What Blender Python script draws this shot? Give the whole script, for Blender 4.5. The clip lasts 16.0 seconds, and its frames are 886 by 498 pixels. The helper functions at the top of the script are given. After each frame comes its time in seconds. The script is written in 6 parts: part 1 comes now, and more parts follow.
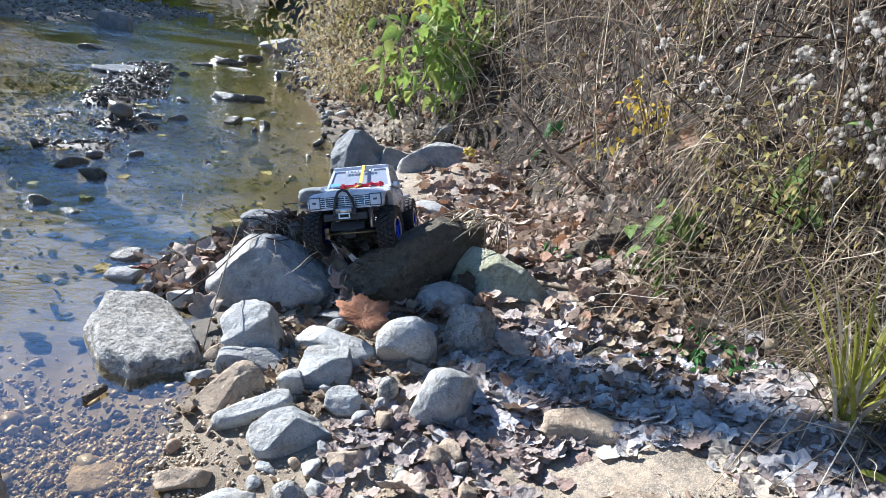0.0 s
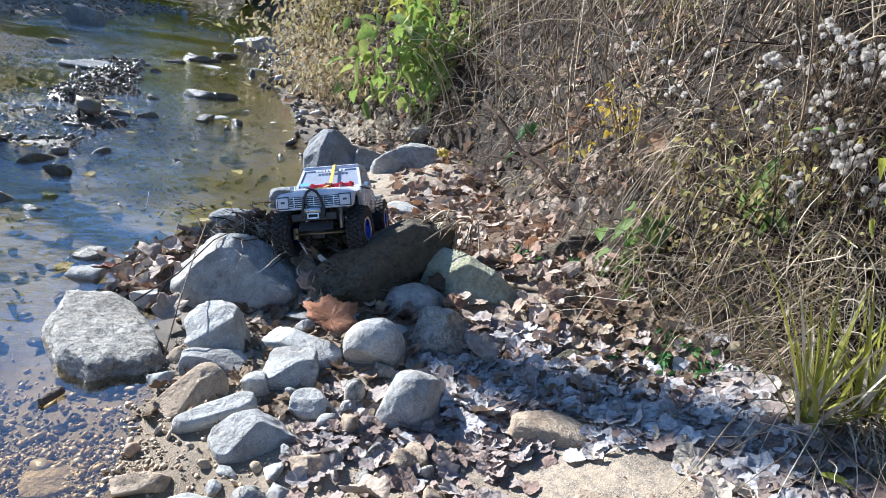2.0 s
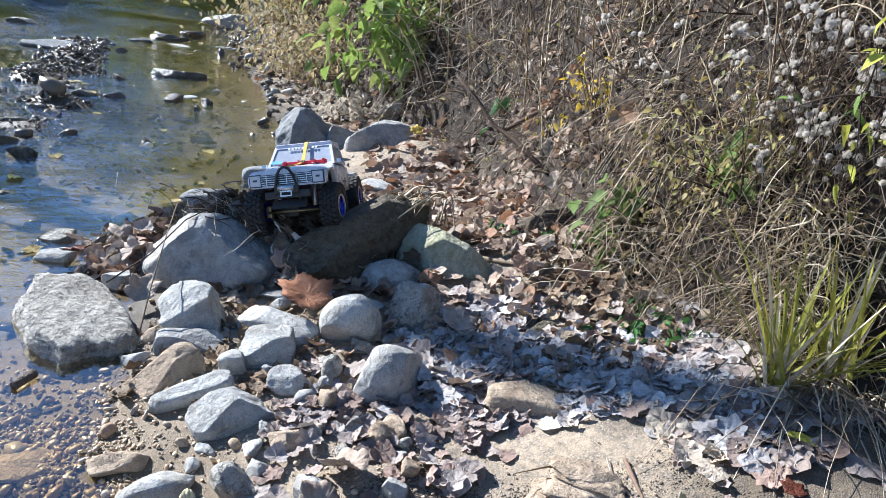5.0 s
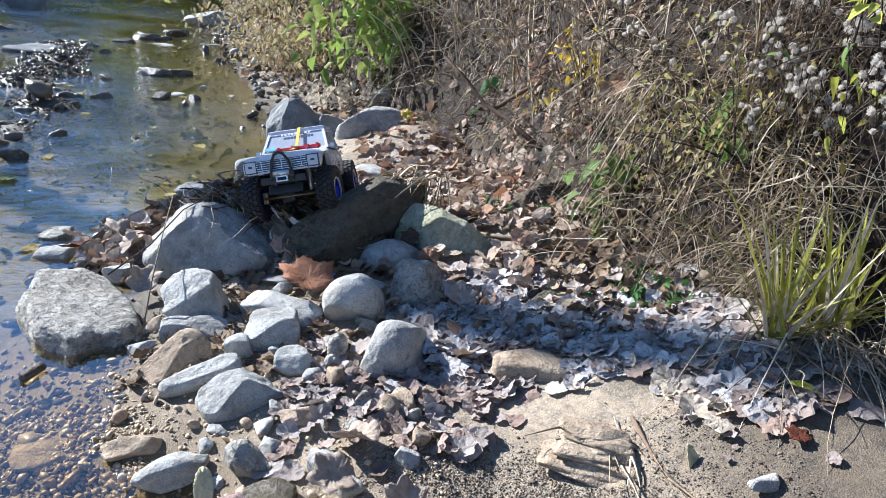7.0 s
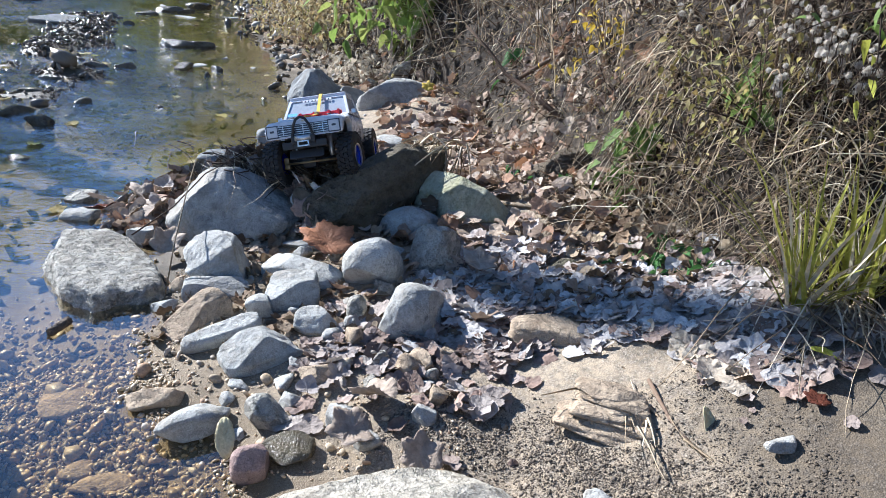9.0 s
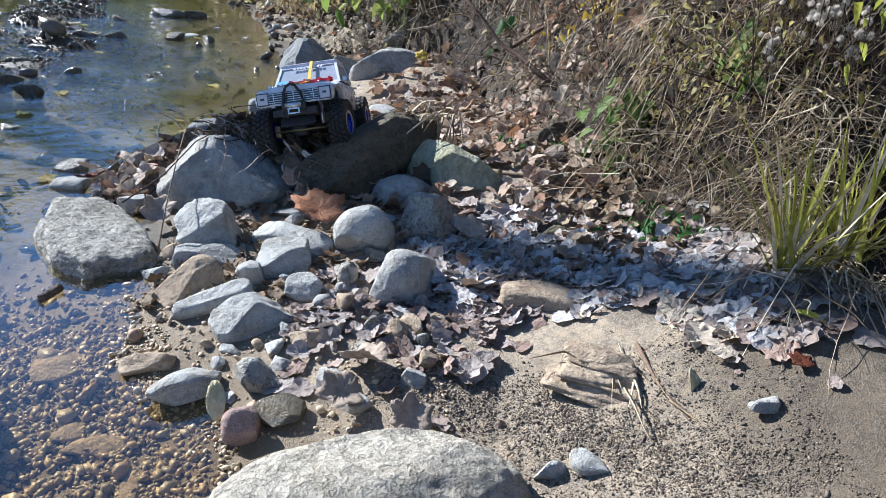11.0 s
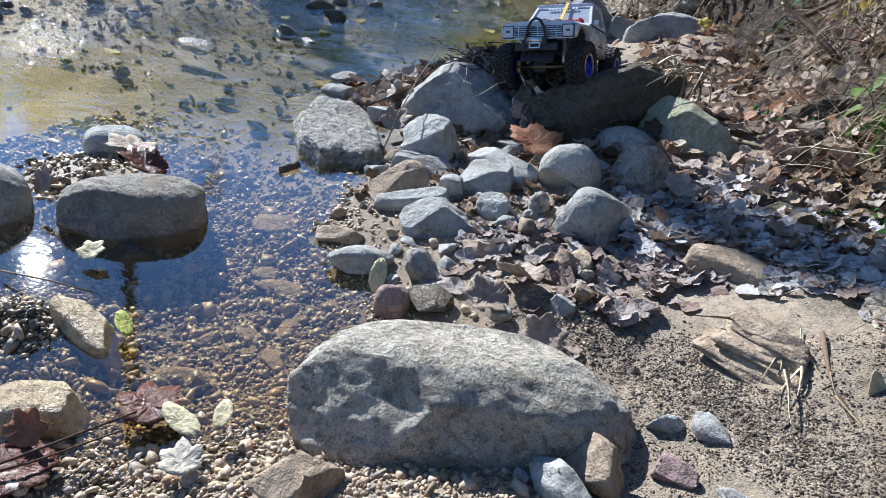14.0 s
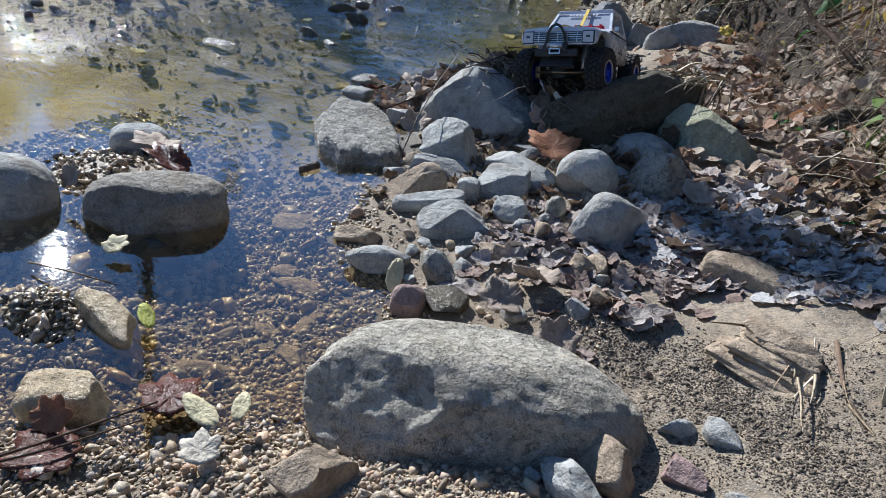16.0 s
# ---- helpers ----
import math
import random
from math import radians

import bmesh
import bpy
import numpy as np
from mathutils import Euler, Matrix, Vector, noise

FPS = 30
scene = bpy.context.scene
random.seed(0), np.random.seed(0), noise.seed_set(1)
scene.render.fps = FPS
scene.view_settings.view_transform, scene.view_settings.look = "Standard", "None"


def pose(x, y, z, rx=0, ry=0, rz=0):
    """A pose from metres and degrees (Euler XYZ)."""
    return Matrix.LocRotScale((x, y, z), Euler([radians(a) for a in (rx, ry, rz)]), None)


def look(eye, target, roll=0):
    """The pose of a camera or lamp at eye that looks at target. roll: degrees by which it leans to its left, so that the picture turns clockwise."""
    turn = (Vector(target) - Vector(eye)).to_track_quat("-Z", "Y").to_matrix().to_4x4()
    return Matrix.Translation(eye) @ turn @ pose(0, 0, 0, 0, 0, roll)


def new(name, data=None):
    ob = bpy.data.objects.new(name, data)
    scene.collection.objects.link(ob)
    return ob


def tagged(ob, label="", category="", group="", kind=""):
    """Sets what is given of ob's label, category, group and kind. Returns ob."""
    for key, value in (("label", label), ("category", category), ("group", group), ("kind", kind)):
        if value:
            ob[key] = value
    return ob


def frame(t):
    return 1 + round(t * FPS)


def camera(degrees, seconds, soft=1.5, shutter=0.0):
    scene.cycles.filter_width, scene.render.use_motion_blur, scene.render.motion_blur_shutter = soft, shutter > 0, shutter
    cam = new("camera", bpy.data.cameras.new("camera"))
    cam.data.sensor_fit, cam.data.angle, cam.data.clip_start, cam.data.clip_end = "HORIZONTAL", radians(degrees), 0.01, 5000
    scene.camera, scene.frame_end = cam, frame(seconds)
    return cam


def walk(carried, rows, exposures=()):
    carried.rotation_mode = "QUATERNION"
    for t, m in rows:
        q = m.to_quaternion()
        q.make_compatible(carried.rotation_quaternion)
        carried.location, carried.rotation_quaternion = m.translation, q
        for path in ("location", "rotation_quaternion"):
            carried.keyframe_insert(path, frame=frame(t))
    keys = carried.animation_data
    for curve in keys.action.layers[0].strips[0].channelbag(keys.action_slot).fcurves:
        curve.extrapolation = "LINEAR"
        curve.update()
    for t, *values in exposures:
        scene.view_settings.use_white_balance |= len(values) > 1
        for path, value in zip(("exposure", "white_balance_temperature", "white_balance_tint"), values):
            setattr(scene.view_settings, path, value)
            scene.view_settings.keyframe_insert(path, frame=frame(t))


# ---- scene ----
cam = camera(66.1, 16.0, soft=0.6)
PATH = [
    (0, (-0.007, -0.309, 0.76), (-0.108, 1.574, 0.092), 8.3),
    (0.5, (-0.001, -0.305, 0.76), (-0.085, 1.58, 0.096), 9.0),
    (1, (0.002, -0.303, 0.761), (-0.07, 1.582, 0.099), 9.0),
    (1.5, (0.006, -0.298, 0.761), (-0.043, 1.591, 0.105), 9.3),
    (2, (0.008, -0.297, 0.758), (-0.026, 1.593, 0.104), 9.4),
    (2.5, (0.011, -0.298, 0.758), (-0.015, 1.592, 0.105), 9.4),
    (3, (0.01, -0.299, 0.757), (-0.002, 1.592, 0.105), 9.3),
    (3.5, (0.012, -0.3, 0.755), (0.021, 1.588, 0.094), 9.2),
    (4, (0.011, -0.304, 0.754), (0.042, 1.58, 0.082), 9.3),
    (6.3, (0.02, -0.297, 0.751), (0.112, 1.565, 0.028), 7.6),
    (6.5, (0.017, -0.295, 0.759), (0.11, 1.568, 0.038), 6.8),
    (7, (0.009, -0.324, 0.726), (0.071, 1.538, 0.0), 6.4),
    (7.5, (0.002, -0.334, 0.706), (0.02, 1.524, -0.033), 6.6),
    (8, (0.004, -0.336, 0.701), (0.005, 1.517, -0.051), 6.7),
    (8.5, (0.004, -0.338, 0.701), (0.007, 1.509, -0.068), 6.7),
    (9, (0.01, -0.339, 0.698), (0.025, 1.501, -0.087), 6.8),
    (9.2, (0.008, -0.343, 0.693), (0.027, 1.496, -0.094), 6.9),
    (11.3, (0.032, -0.348, 0.682), (0.067, 1.451, -0.191), 7.0),
    (11.5, (0.055, -0.35, 0.664), (-0.09, 1.43, -0.236), 7.2),
    (12, (0.118, -0.345, 0.642), (-0.288, 1.367, -0.311), 8.7),
    (12.5, (0.139, -0.34, 0.635), (-0.383, 1.33, -0.334), 8.0),
    (13, (0.144, -0.345, 0.634), (-0.468, 1.285, -0.35), 7.3),
    (13.5, (0.168, -0.349, 0.629), (-0.469, 1.269, -0.358), 7.7),
    (14, (0.183, -0.361, 0.621), (-0.497, 1.236, -0.372), 8.6),
    (14.5, (0.194, -0.374, 0.609), (-0.531, 1.199, -0.391), 9.9),
    (15, (0.19, -0.371, 0.617), (-0.546, 1.201, -0.377), 10.0),
    (15.5, (0.187, -0.373, 0.62), (-0.544, 1.203, -0.369), 9.7),
    (16, (0.187, -0.374, 0.624), (-0.536, 1.207, -0.366), 9.1),
]
walk(cam, [(t, look(eye, target, roll)) for t, eye, target, roll in PATH], [(0, 1.56, 5470, 11), (9, 1.45, 5470, 11), (12, 1.2, 5440, 10), (14.3, 1.06, 5450, 10), (16, 0.76, 5480, 10)])

# == light ==
world = bpy.data.worlds.new("sky")
scene.world = world
world.use_nodes = True
wn = world.node_tree
sky = wn.nodes.new("ShaderNodeTexSky")
sky.sky_type = "NISHITA"
sky.sun_disc = False
sky.dust_density, sky.ozone_density = 0.0, 4.0
SUN_EL, SUN_AZ = 30.5, -59.0
sky.sun_elevation, sky.sun_rotation = radians(SUN_EL), radians(SUN_AZ)
wn.links.new(sky.outputs[0], wn.nodes["Background"].inputs[0])
wn.nodes["Background"].inputs[1].default_value = 0.072
sun_dir = Vector((math.sin(radians(SUN_AZ)) * math.cos(radians(SUN_EL)), math.cos(radians(SUN_AZ)) * math.cos(radians(SUN_EL)), math.sin(radians(SUN_EL))))
sun = new("sun", bpy.data.lights.new("sun", "SUN"))
sun.data.energy, sun.data.angle, sun.data.color = 5.0, radians(0.55), (1.0, 0.93, 0.82)
sun.matrix_world = look(sun_dir * 30, (0, 0, 0))

# == materials ==


class Net:
    """A node material under construction."""

    def __init__(self, name):
        self.m = bpy.data.materials.new(name)
        self.m.use_nodes = True
        self.t = self.m.node_tree
        self.b = self.t.nodes["Principled BSDF"]
        self.outp = self.t.nodes["Material Output"]

    def n(self, kind, **props):
        node = self.t.nodes.new("ShaderNode" + kind)
        for k, v in props.items():
            if k == "operation":
                node.operation = v
            elif k == "blend":
                node.data_type, node.blend_type = "RGBA", v
            elif k == "feature":
                node.feature = v
        return node

    def l(self, a, b):
        self.t.links.new(a, b)

    def put(self, sock, v):
        if hasattr(v, "links"):
            self.l(v, sock)
        elif isinstance(v, tuple) and len(v) == 3 and sock.type == "RGBA":
            sock.default_value = (*v, 1)
        else:
            sock.default_value = v

    def noise(self, vec, scale, detail=4, rough=0.55, dist=0.0):
        k = self.n("TexNoise")
        self.l(vec, k.inputs["Vector"])
        k.inputs["Scale"].default_value, k.inputs["Detail"].default_value = scale, detail
        k.inputs["Roughness"].default_value, k.inputs["Distortion"].default_value = rough, dist
        return k.outputs[0]

    def voronoi(self, vec, scale, out=0, feature="F1"):
        k = self.n("TexVoronoi", feature=feature)
        self.l(vec, k.inputs["Vector"])
        k.inputs["Scale"].default_value = scale
        return k.outputs[out]

    def ramp(self, fac, stops):
        k = self.n("ValToRGB")
        self.l(fac, k.inputs[0])
        els = k.color_ramp.elements
        while len(els) < len(stops):
            els.new(0.5)
        for e, (at, col) in zip(els, stops):
            e.position = at
            e.color = (*col, 1) if isinstance(col, tuple) else (col, col, col, 1)
        return k.outputs[0]

    def mix(self, fac, a, b, blend="MIX"):
        k = self.n("Mix", blend=blend)
        self.put(k.inputs[0], fac)
        self.put(k.inputs[6], a)
        self.put(k.inputs[7], b)
        return k.outputs[2]

    def math(self, op, a, b=0.0):
        k = self.n("Math", operation=op)
        self.put(k.inputs[0], a)
        self.put(k.inputs[1], b)
        return k.outputs[0]

    def bump(self, height, strength, dist=0.002, normal=None):
        k = self.n("Bump")
        k.inputs["Strength"].default_value, k.inputs["Distance"].default_value = strength, dist
        self.l(height, k.inputs["Height"])
        if normal is not None:
            self.l(normal, k.inputs["Normal"])
        return k.outputs[0]

    def local(self):
        """Local metres, shifted by the object's random number."""
        tc, oi, add = self.n("TexCoord"), self.n("ObjectInfo"), self.n("VectorMath", operation="ADD")
        mul = self.math("MULTIPLY", oi.outputs["Random"], 37.0)
        self.l(tc.outputs["Object"], add.inputs[0])
        self.l(mul, add.inputs[1])
        return add.outputs[0]

    def place(self):
        return self.n("NewGeometry").outputs["Position"]

    def done(self, col, rough=0.8, normal=None, metal=0.0, spec=0.4):
        self.put(self.b.inputs["Base Color"], col)
        self.put(self.b.inputs["Roughness"], rough)
        self.b.inputs["Metallic"].default_value = metal
        self.b.inputs["Specular IOR Level"].default_value = spec
        if normal is not None:
            self.l(normal, self.b.inputs["Normal"])
        return self.m


def stone_material(name, light, dark, tint, fine=1.0, rough=0.85, bands=0.0):
    k = Net(name)
    v = k.local()
    big, mid, grain = k.noise(v, 11, 4, 0.6, 0.6), k.noise(v, 55, 5, 0.65), k.noise(v, 420, 3, 0.7)
    col = k.mix(k.ramp(big, [(0.3, 0.0), (0.7, 1.0)]), dark, light)
    col = k.mix(k.ramp(mid, [(0.5, 0.0), (0.75, 0.55)]), col, tint)
    if bands:
        w = k.n("TexWave")
        k.l(v, w.inputs["Vector"])
        w.inputs["Scale"].default_value, w.inputs["Distortion"].default_value, w.inputs["Detail"].default_value = 22, 5, 3
        col = k.mix(k.math("MULTIPLY", w.outputs["Fac"], bands), col, light)
    col = k.mix(0.75, col, k.ramp(grain, [(0.3, 0.45), (0.5, 0.98), (0.72, 1.4)]), "MULTIPLY")
    patch = k.ramp(k.noise(v, 19, 5, 0.7, 1.4), [(0.46, 0.0), (0.56, 1.0)])
    col = k.mix(k.math("MULTIPLY", patch, 0.45), col, light)
    blot = k.ramp(k.noise(v, 28, 6, 0.75, 1.0), [(0.36, 0.62), (0.5, 1.0), (0.68, 1.18)])
    col = k.mix(0.8, col, blot, "MULTIPLY")
    stain = k.ramp(k.noise(v, 7, 6, 0.7, 0.8), [(0.52, 0.0), (0.66, 0.6)])
    col = k.mix(stain, col, tint)
    pit = k.ramp(k.noise(v, 140 / fine, 4, 0.75), [(0.36, 0.0), (0.47, 1.0)])
    nrm = k.bump(k.math("ADD", k.math("MULTIPLY", mid, 1.8), k.math("MULTIPLY", grain, 0.22)), 0.7 * fine, 0.007)
    nrm = k.bump(pit, min(1.0, 0.5 * fine), 0.003 * fine, nrm)
    return k.done(col, rough, nrm, spec=0.3)


M_GREY = stone_material("grey_stone", (0.42, 0.41, 0.375), (0.24, 0.235, 0.22), (0.27, 0.23, 0.17))
M_BLUEGREY = stone_material("blue_grey_stone", (0.24, 0.25, 0.25), (0.13, 0.135, 0.135), (0.20, 0.18, 0.15))
M_BOULDER = stone_material("weathered_boulder_stone", (0.50, 0.455, 0.37), (0.31, 0.28, 0.225), (0.36, 0.30, 0.21), 1.6)
M_TANGREY = stone_material("tan_grey_stone", (0.34, 0.31, 0.26), (0.19, 0.17, 0.14), (0.24, 0.19, 0.13), 1.4)
M_EARTH = stone_material("earth_covered_rock", (0.16, 0.125, 0.085), (0.06, 0.047, 0.034), (0.09, 0.075, 0.05), 2.0)
M_PALE = stone_material("pale_limestone", (0.47, 0.465, 0.43), (0.28, 0.275, 0.25), (0.28, 0.24, 0.185))
M_ROUGH = stone_material("pitted_stone", (0.50, 0.475, 0.41), (0.29, 0.27, 0.235), (0.19, 0.16, 0.12), 2.0)
M_GREEN = stone_material("mossy_banded_stone", (0.46, 0.44, 0.32), (0.28, 0.27, 0.18), (0.22, 0.22, 0.11), 1.3, bands=0.5)
M_DARK = stone_material("dark_shale", (0.155, 0.13, 0.09), (0.08, 0.067, 0.048), (0.10, 0.095, 0.05), 1.8)
M_WETTAN = stone_material("wet_tan_stone", (0.58, 0.46, 0.28), (0.30, 0.20, 0.10), (0.16, 0.11, 0.05), 1.2, 0.3)
M_TAN = stone_material("tan_sandstone", (0.46, 0.36, 0.25), (0.30, 0.23, 0.16), (0.24, 0.17, 0.11), 1.2, bands=0.3)
M_RED = stone_material("reddish_stone", (0.34, 0.24, 0.21), (0.22, 0.15, 0.13), (0.26, 0.2, 0.17))
M_WETROCK = stone_material("wet_stone", (0.12, 0.105, 0.075), (0.055, 0.05, 0.04), (0.10, 0.075, 0.035), 1.0, 0.25)


def pebble_material(name, cols, rough):
    k = Net(name)
    g = k.n("NewGeometry")
    v = k.place()
    col = k.ramp(g.outputs["Random Per Island"], [(i / (len(cols) - 1), c) for i, c in enumerate(cols)])
    col = k.mix(0.8, col, k.ramp(k.noise(v, 240, 3, 0.7), [(0.3, 0.6), (0.7, 1.3)]), "MULTIPLY")
    return k.done(col, rough, k.bump(k.noise(v, 300, 3), 0.5, 0.002), spec=0.4)


M_PEBBLE = pebble_material("dry_pebbles", [(0.20, 0.145, 0.09), (0.46, 0.35, 0.22), (0.25, 0.21, 0.165), (0.58, 0.46, 0.30), (0.38, 0.24, 0.14), (0.42, 0.37, 0.30)], 0.6)
M_BANKPEB = pebble_material("grey_bank_stones", [(0.11, 0.105, 0.095), (0.26, 0.25, 0.225), (0.16, 0.14, 0.115), (0.36, 0.34, 0.30), (0.08, 0.075, 0.07)], 0.7)
M_GRIT = pebble_material("dark_grit", [(0.045, 0.036, 0.027), (0.12, 0.09, 0.06), (0.075, 0.06, 0.046), (0.24, 0.185, 0.125), (0.055, 0.041, 0.03)], 0.7)
M_STREAMPEB = pebble_material("dark_wet_gravel", [(0.05, 0.042, 0.034), (0.12, 0.10, 0.075), (0.07, 0.065, 0.058), (0.17, 0.14, 0.10), (0.09, 0.065, 0.045)], 0.18)
M_WETPEB = pebble_material("wet_pebbles", [(0.17, 0.12, 0.065), (0.42, 0.32, 0.19), (0.27, 0.23, 0.17), (0.55, 0.43, 0.27), (0.36, 0.24, 0.13), (0.45, 0.39, 0.31)], 0.35)


def ground_material():
    k = Net("sand_and_soil")
    v = k.place()
    at = k.n("Attribute")
    at.attribute_name = "bank"
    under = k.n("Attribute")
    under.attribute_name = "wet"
    a, b, c = k.noise(v, 5, 4, 0.6, 0.4), k.noise(v, 60, 5, 0.7), k.noise(v, 500, 3, 0.75)
    sand = k.mix(k.ramp(a, [(0.35, 0.0), (0.65, 1.0)]), (0.27, 0.21, 0.14), (0.42, 0.335, 0.23))
    grit = k.ramp(k.voronoi(v, 330, 1), [(0.0, (0.05, 0.043, 0.036)), (0.5, (0.15, 0.13, 0.105)), (1.0, (0.36, 0.31, 0.25))])
    sand = k.mix(k.ramp(b, [(0.38, 0.12), (0.6, 0.75)]), sand, grit)
    # bank soil taken near black: the shade of its hollows is in the colour
    shaded_soil = k.mix(b, (0.012, 0.009, 0.006), (0.045, 0.032, 0.021))
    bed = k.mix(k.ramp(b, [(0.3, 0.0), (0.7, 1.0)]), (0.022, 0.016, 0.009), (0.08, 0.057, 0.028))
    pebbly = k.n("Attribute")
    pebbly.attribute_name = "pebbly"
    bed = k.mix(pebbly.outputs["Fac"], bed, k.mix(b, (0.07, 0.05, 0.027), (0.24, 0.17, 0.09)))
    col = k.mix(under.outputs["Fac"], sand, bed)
    col = k.mix(at.outputs["Fac"], col, shaded_soil)
    col = k.mix(0.85, col, k.ramp(c, [(0.3, 0.5), (0.7, 1.4)]), "MULTIPLY")
    nrm = k.bump(k.math("ADD", b, k.math("MULTIPLY", k.voronoi(v, 420), 0.4)), 0.6, 0.005)
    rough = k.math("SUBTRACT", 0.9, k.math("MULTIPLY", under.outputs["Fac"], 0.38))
    return k.done(col, rough, nrm, spec=0.3)


M_GROUND = ground_material()


def water_material():
    k = Net("stream_water")
    v = k.place()
    t = k.t
    t.nodes.remove(k.b)
    st = k.n("VectorMath", operation="MULTIPLY")
    k.l(v, st.inputs[0])
    st.inputs[1].default_value = (0.75, 1.35, 1.0)
    rif = k.ramp(k.noise(v, 0.9, 2, 0.5, 0.5), [(0.38, 0.12), (0.62, 1.0)])
    calm = k.n("Attribute")
    calm.attribute_name = "riffle"
    amp = k.math("MULTIPLY", calm.outputs["Fac"], k.math("ADD", rif, 0.15))
    h = k.math("ADD", k.math("MULTIPLY", k.noise(st.outputs[0], 16, 3, 0.6, 1.2), 1.0), k.math("MULTIPLY", k.noise(st.outputs[0], 75, 2, 0.5, 0.8), 0.42))
    nrm = k.bump(k.math("MULTIPLY", h, amp), 1.0, 0.034)
    lw = k.n("LayerWeight")
    k.l(nrm, lw.inputs["Normal"])
    gloss = k.math("ADD", 0.04, k.math("MULTIPLY", k.math("POWER", lw.outputs["Facing"], 2.6), 0.96))
    gl = k.n("BsdfGlossy")
    gl.inputs["Roughness"].default_value = 0.015
    gl.inputs["Color"].default_value = (1, 1, 1, 1)
    k.l(nrm, gl.inputs["Normal"])
    tr = k.n("BsdfTransparent")
    tr.inputs["Color"].default_value = (0.86, 0.79, 0.62, 1)
    mx = k.n("MixShader")
    k.l(gloss, mx.inputs[0])
    k.l(tr.outputs[0], mx.inputs[1])
    k.l(gl.outputs[0], mx.inputs[2])
    k.l(mx.outputs[0], k.outp.inputs["Surface"])
    return k.m


M_WATER = water_material()


def leaf_material(name, cols, rough=0.7, through_light=0.25, veins=0.0):
    """Thin leaf: coloured by island, with blotches and some light passing through."""
    k = Net(name)
    g = k.n("NewGeometry")
    v = k.place()
    col = k.ramp(g.outputs["Random Per Island"], [(i / max(1, len(cols) - 1), c) for i, c in enumerate(cols)])
    col = k.mix(0.8, col, k.ramp(k.noise(v, 85, 4, 0.7), [(0.3, 0.62), (0.7, 1.25)]), "MULTIPLY")
    nrm = k.bump(k.noise(v, 120, 4, 0.65), 0.8, 0.005)
    k.done(col, rough, nrm, spec=0.15)
    if through_light:
        tl, mx = k.n("BsdfTranslucent"), k.n("MixShader")
        k.l(col, tl.inputs["Color"])
        mx.inputs[0].default_value = through_light
        k.l(k.b.outputs[0], mx.inputs[1])
        k.l(tl.outputs[0], mx.inputs[2])
        k.l(mx.outputs[0], k.outp.inputs["Surface"])
    return k.m


M_LITTER = leaf_material("dry_grey_leaves", [(0.44, 0.42, 0.40), (0.55, 0.53, 0.51), (0.29, 0.26, 0.24), (0.60, 0.58, 0.55), (0.44, 0.38, 0.34), (0.50, 0.48, 0.46)], 0.5, 0.12)
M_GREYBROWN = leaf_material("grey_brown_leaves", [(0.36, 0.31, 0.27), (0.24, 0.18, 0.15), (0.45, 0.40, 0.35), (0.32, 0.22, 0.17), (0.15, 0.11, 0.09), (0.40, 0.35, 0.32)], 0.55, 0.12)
M_PALELITTER = leaf_material("bleached_leaves", [(0.60, 0.52, 0.40), (0.50, 0.42, 0.31), (0.66, 0.60, 0.49), (0.42, 0.30, 0.20)], 0.6, 0.2)
M_BROWNLEAF = leaf_material("brown_leaves", [(0.32, 0.225, 0.155), (0.46, 0.36, 0.27), (0.19, 0.125, 0.085), (0.54, 0.45, 0.35), (0.30, 0.22, 0.17), (0.36, 0.19, 0.10), (0.42, 0.36, 0.30)], 0.6, 0.2)
M_RUST = leaf_material("rust_leaf", [(0.40, 0.19, 0.10), (0.33, 0.16, 0.09)], 0.6, 0.25)
M_DEADLEAF = leaf_material("dead_bank_leaves", [(0.12, 0.08, 0.05), (0.26, 0.18, 0.11), (0.06, 0.04, 0.026), (0.38, 0.30, 0.20), (0.18, 0.11, 0.07)], 0.6, 0.15)
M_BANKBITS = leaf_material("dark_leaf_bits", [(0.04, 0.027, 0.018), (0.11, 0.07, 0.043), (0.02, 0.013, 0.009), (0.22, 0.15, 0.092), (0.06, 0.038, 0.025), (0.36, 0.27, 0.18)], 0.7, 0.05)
M_STRAW = leaf_material("straw_stems", [(0.34, 0.24, 0.14), (0.74, 0.61, 0.42), (0.12, 0.08, 0.045), (0.84, 0.74, 0.56), (0.20, 0.135, 0.08), (0.46, 0.35, 0.22), (0.07, 0.045, 0.028)], 0.45, 0.1)
M_TWIG = leaf_material("brown_twigs", [(0.035, 0.022, 0.015), (0.09, 0.06, 0.042), (0.02, 0.013, 0.009), (0.24, 0.19, 0.15)], 0.8, 0.0)
M_SMALL = leaf_material("dry_leaflets", [(0.22, 0.15, 0.06), (0.40, 0.34, 0.11), (0.10, 0.065, 0.035), (0.30, 0.29, 0.08), (0.52, 0.42, 0.22), (0.16, 0.19, 0.055)], 0.7, 0.3)
M_DRYBUSH = leaf_material("dry_bush_leaves", [(0.34, 0.24, 0.12), (0.52, 0.42, 0.22), (0.16, 0.10, 0.055), (0.58, 0.50, 0.34), (0.36, 0.34, 0.10)], 0.7, 0.3)
M_GREENLEAF = leaf_material("green_leaves", [(0.17, 0.26, 0.06), (0.30, 0.40, 0.09), (0.09, 0.15, 0.04), (0.42, 0.46, 0.13)], 0.4, 0.35)
M_DEEPLEAF = leaf_material("deep_green_leaves", [(0.035, 0.10, 0.03), (0.06, 0.15, 0.04), (0.09, 0.19, 0.05)], 0.45, 0.3)
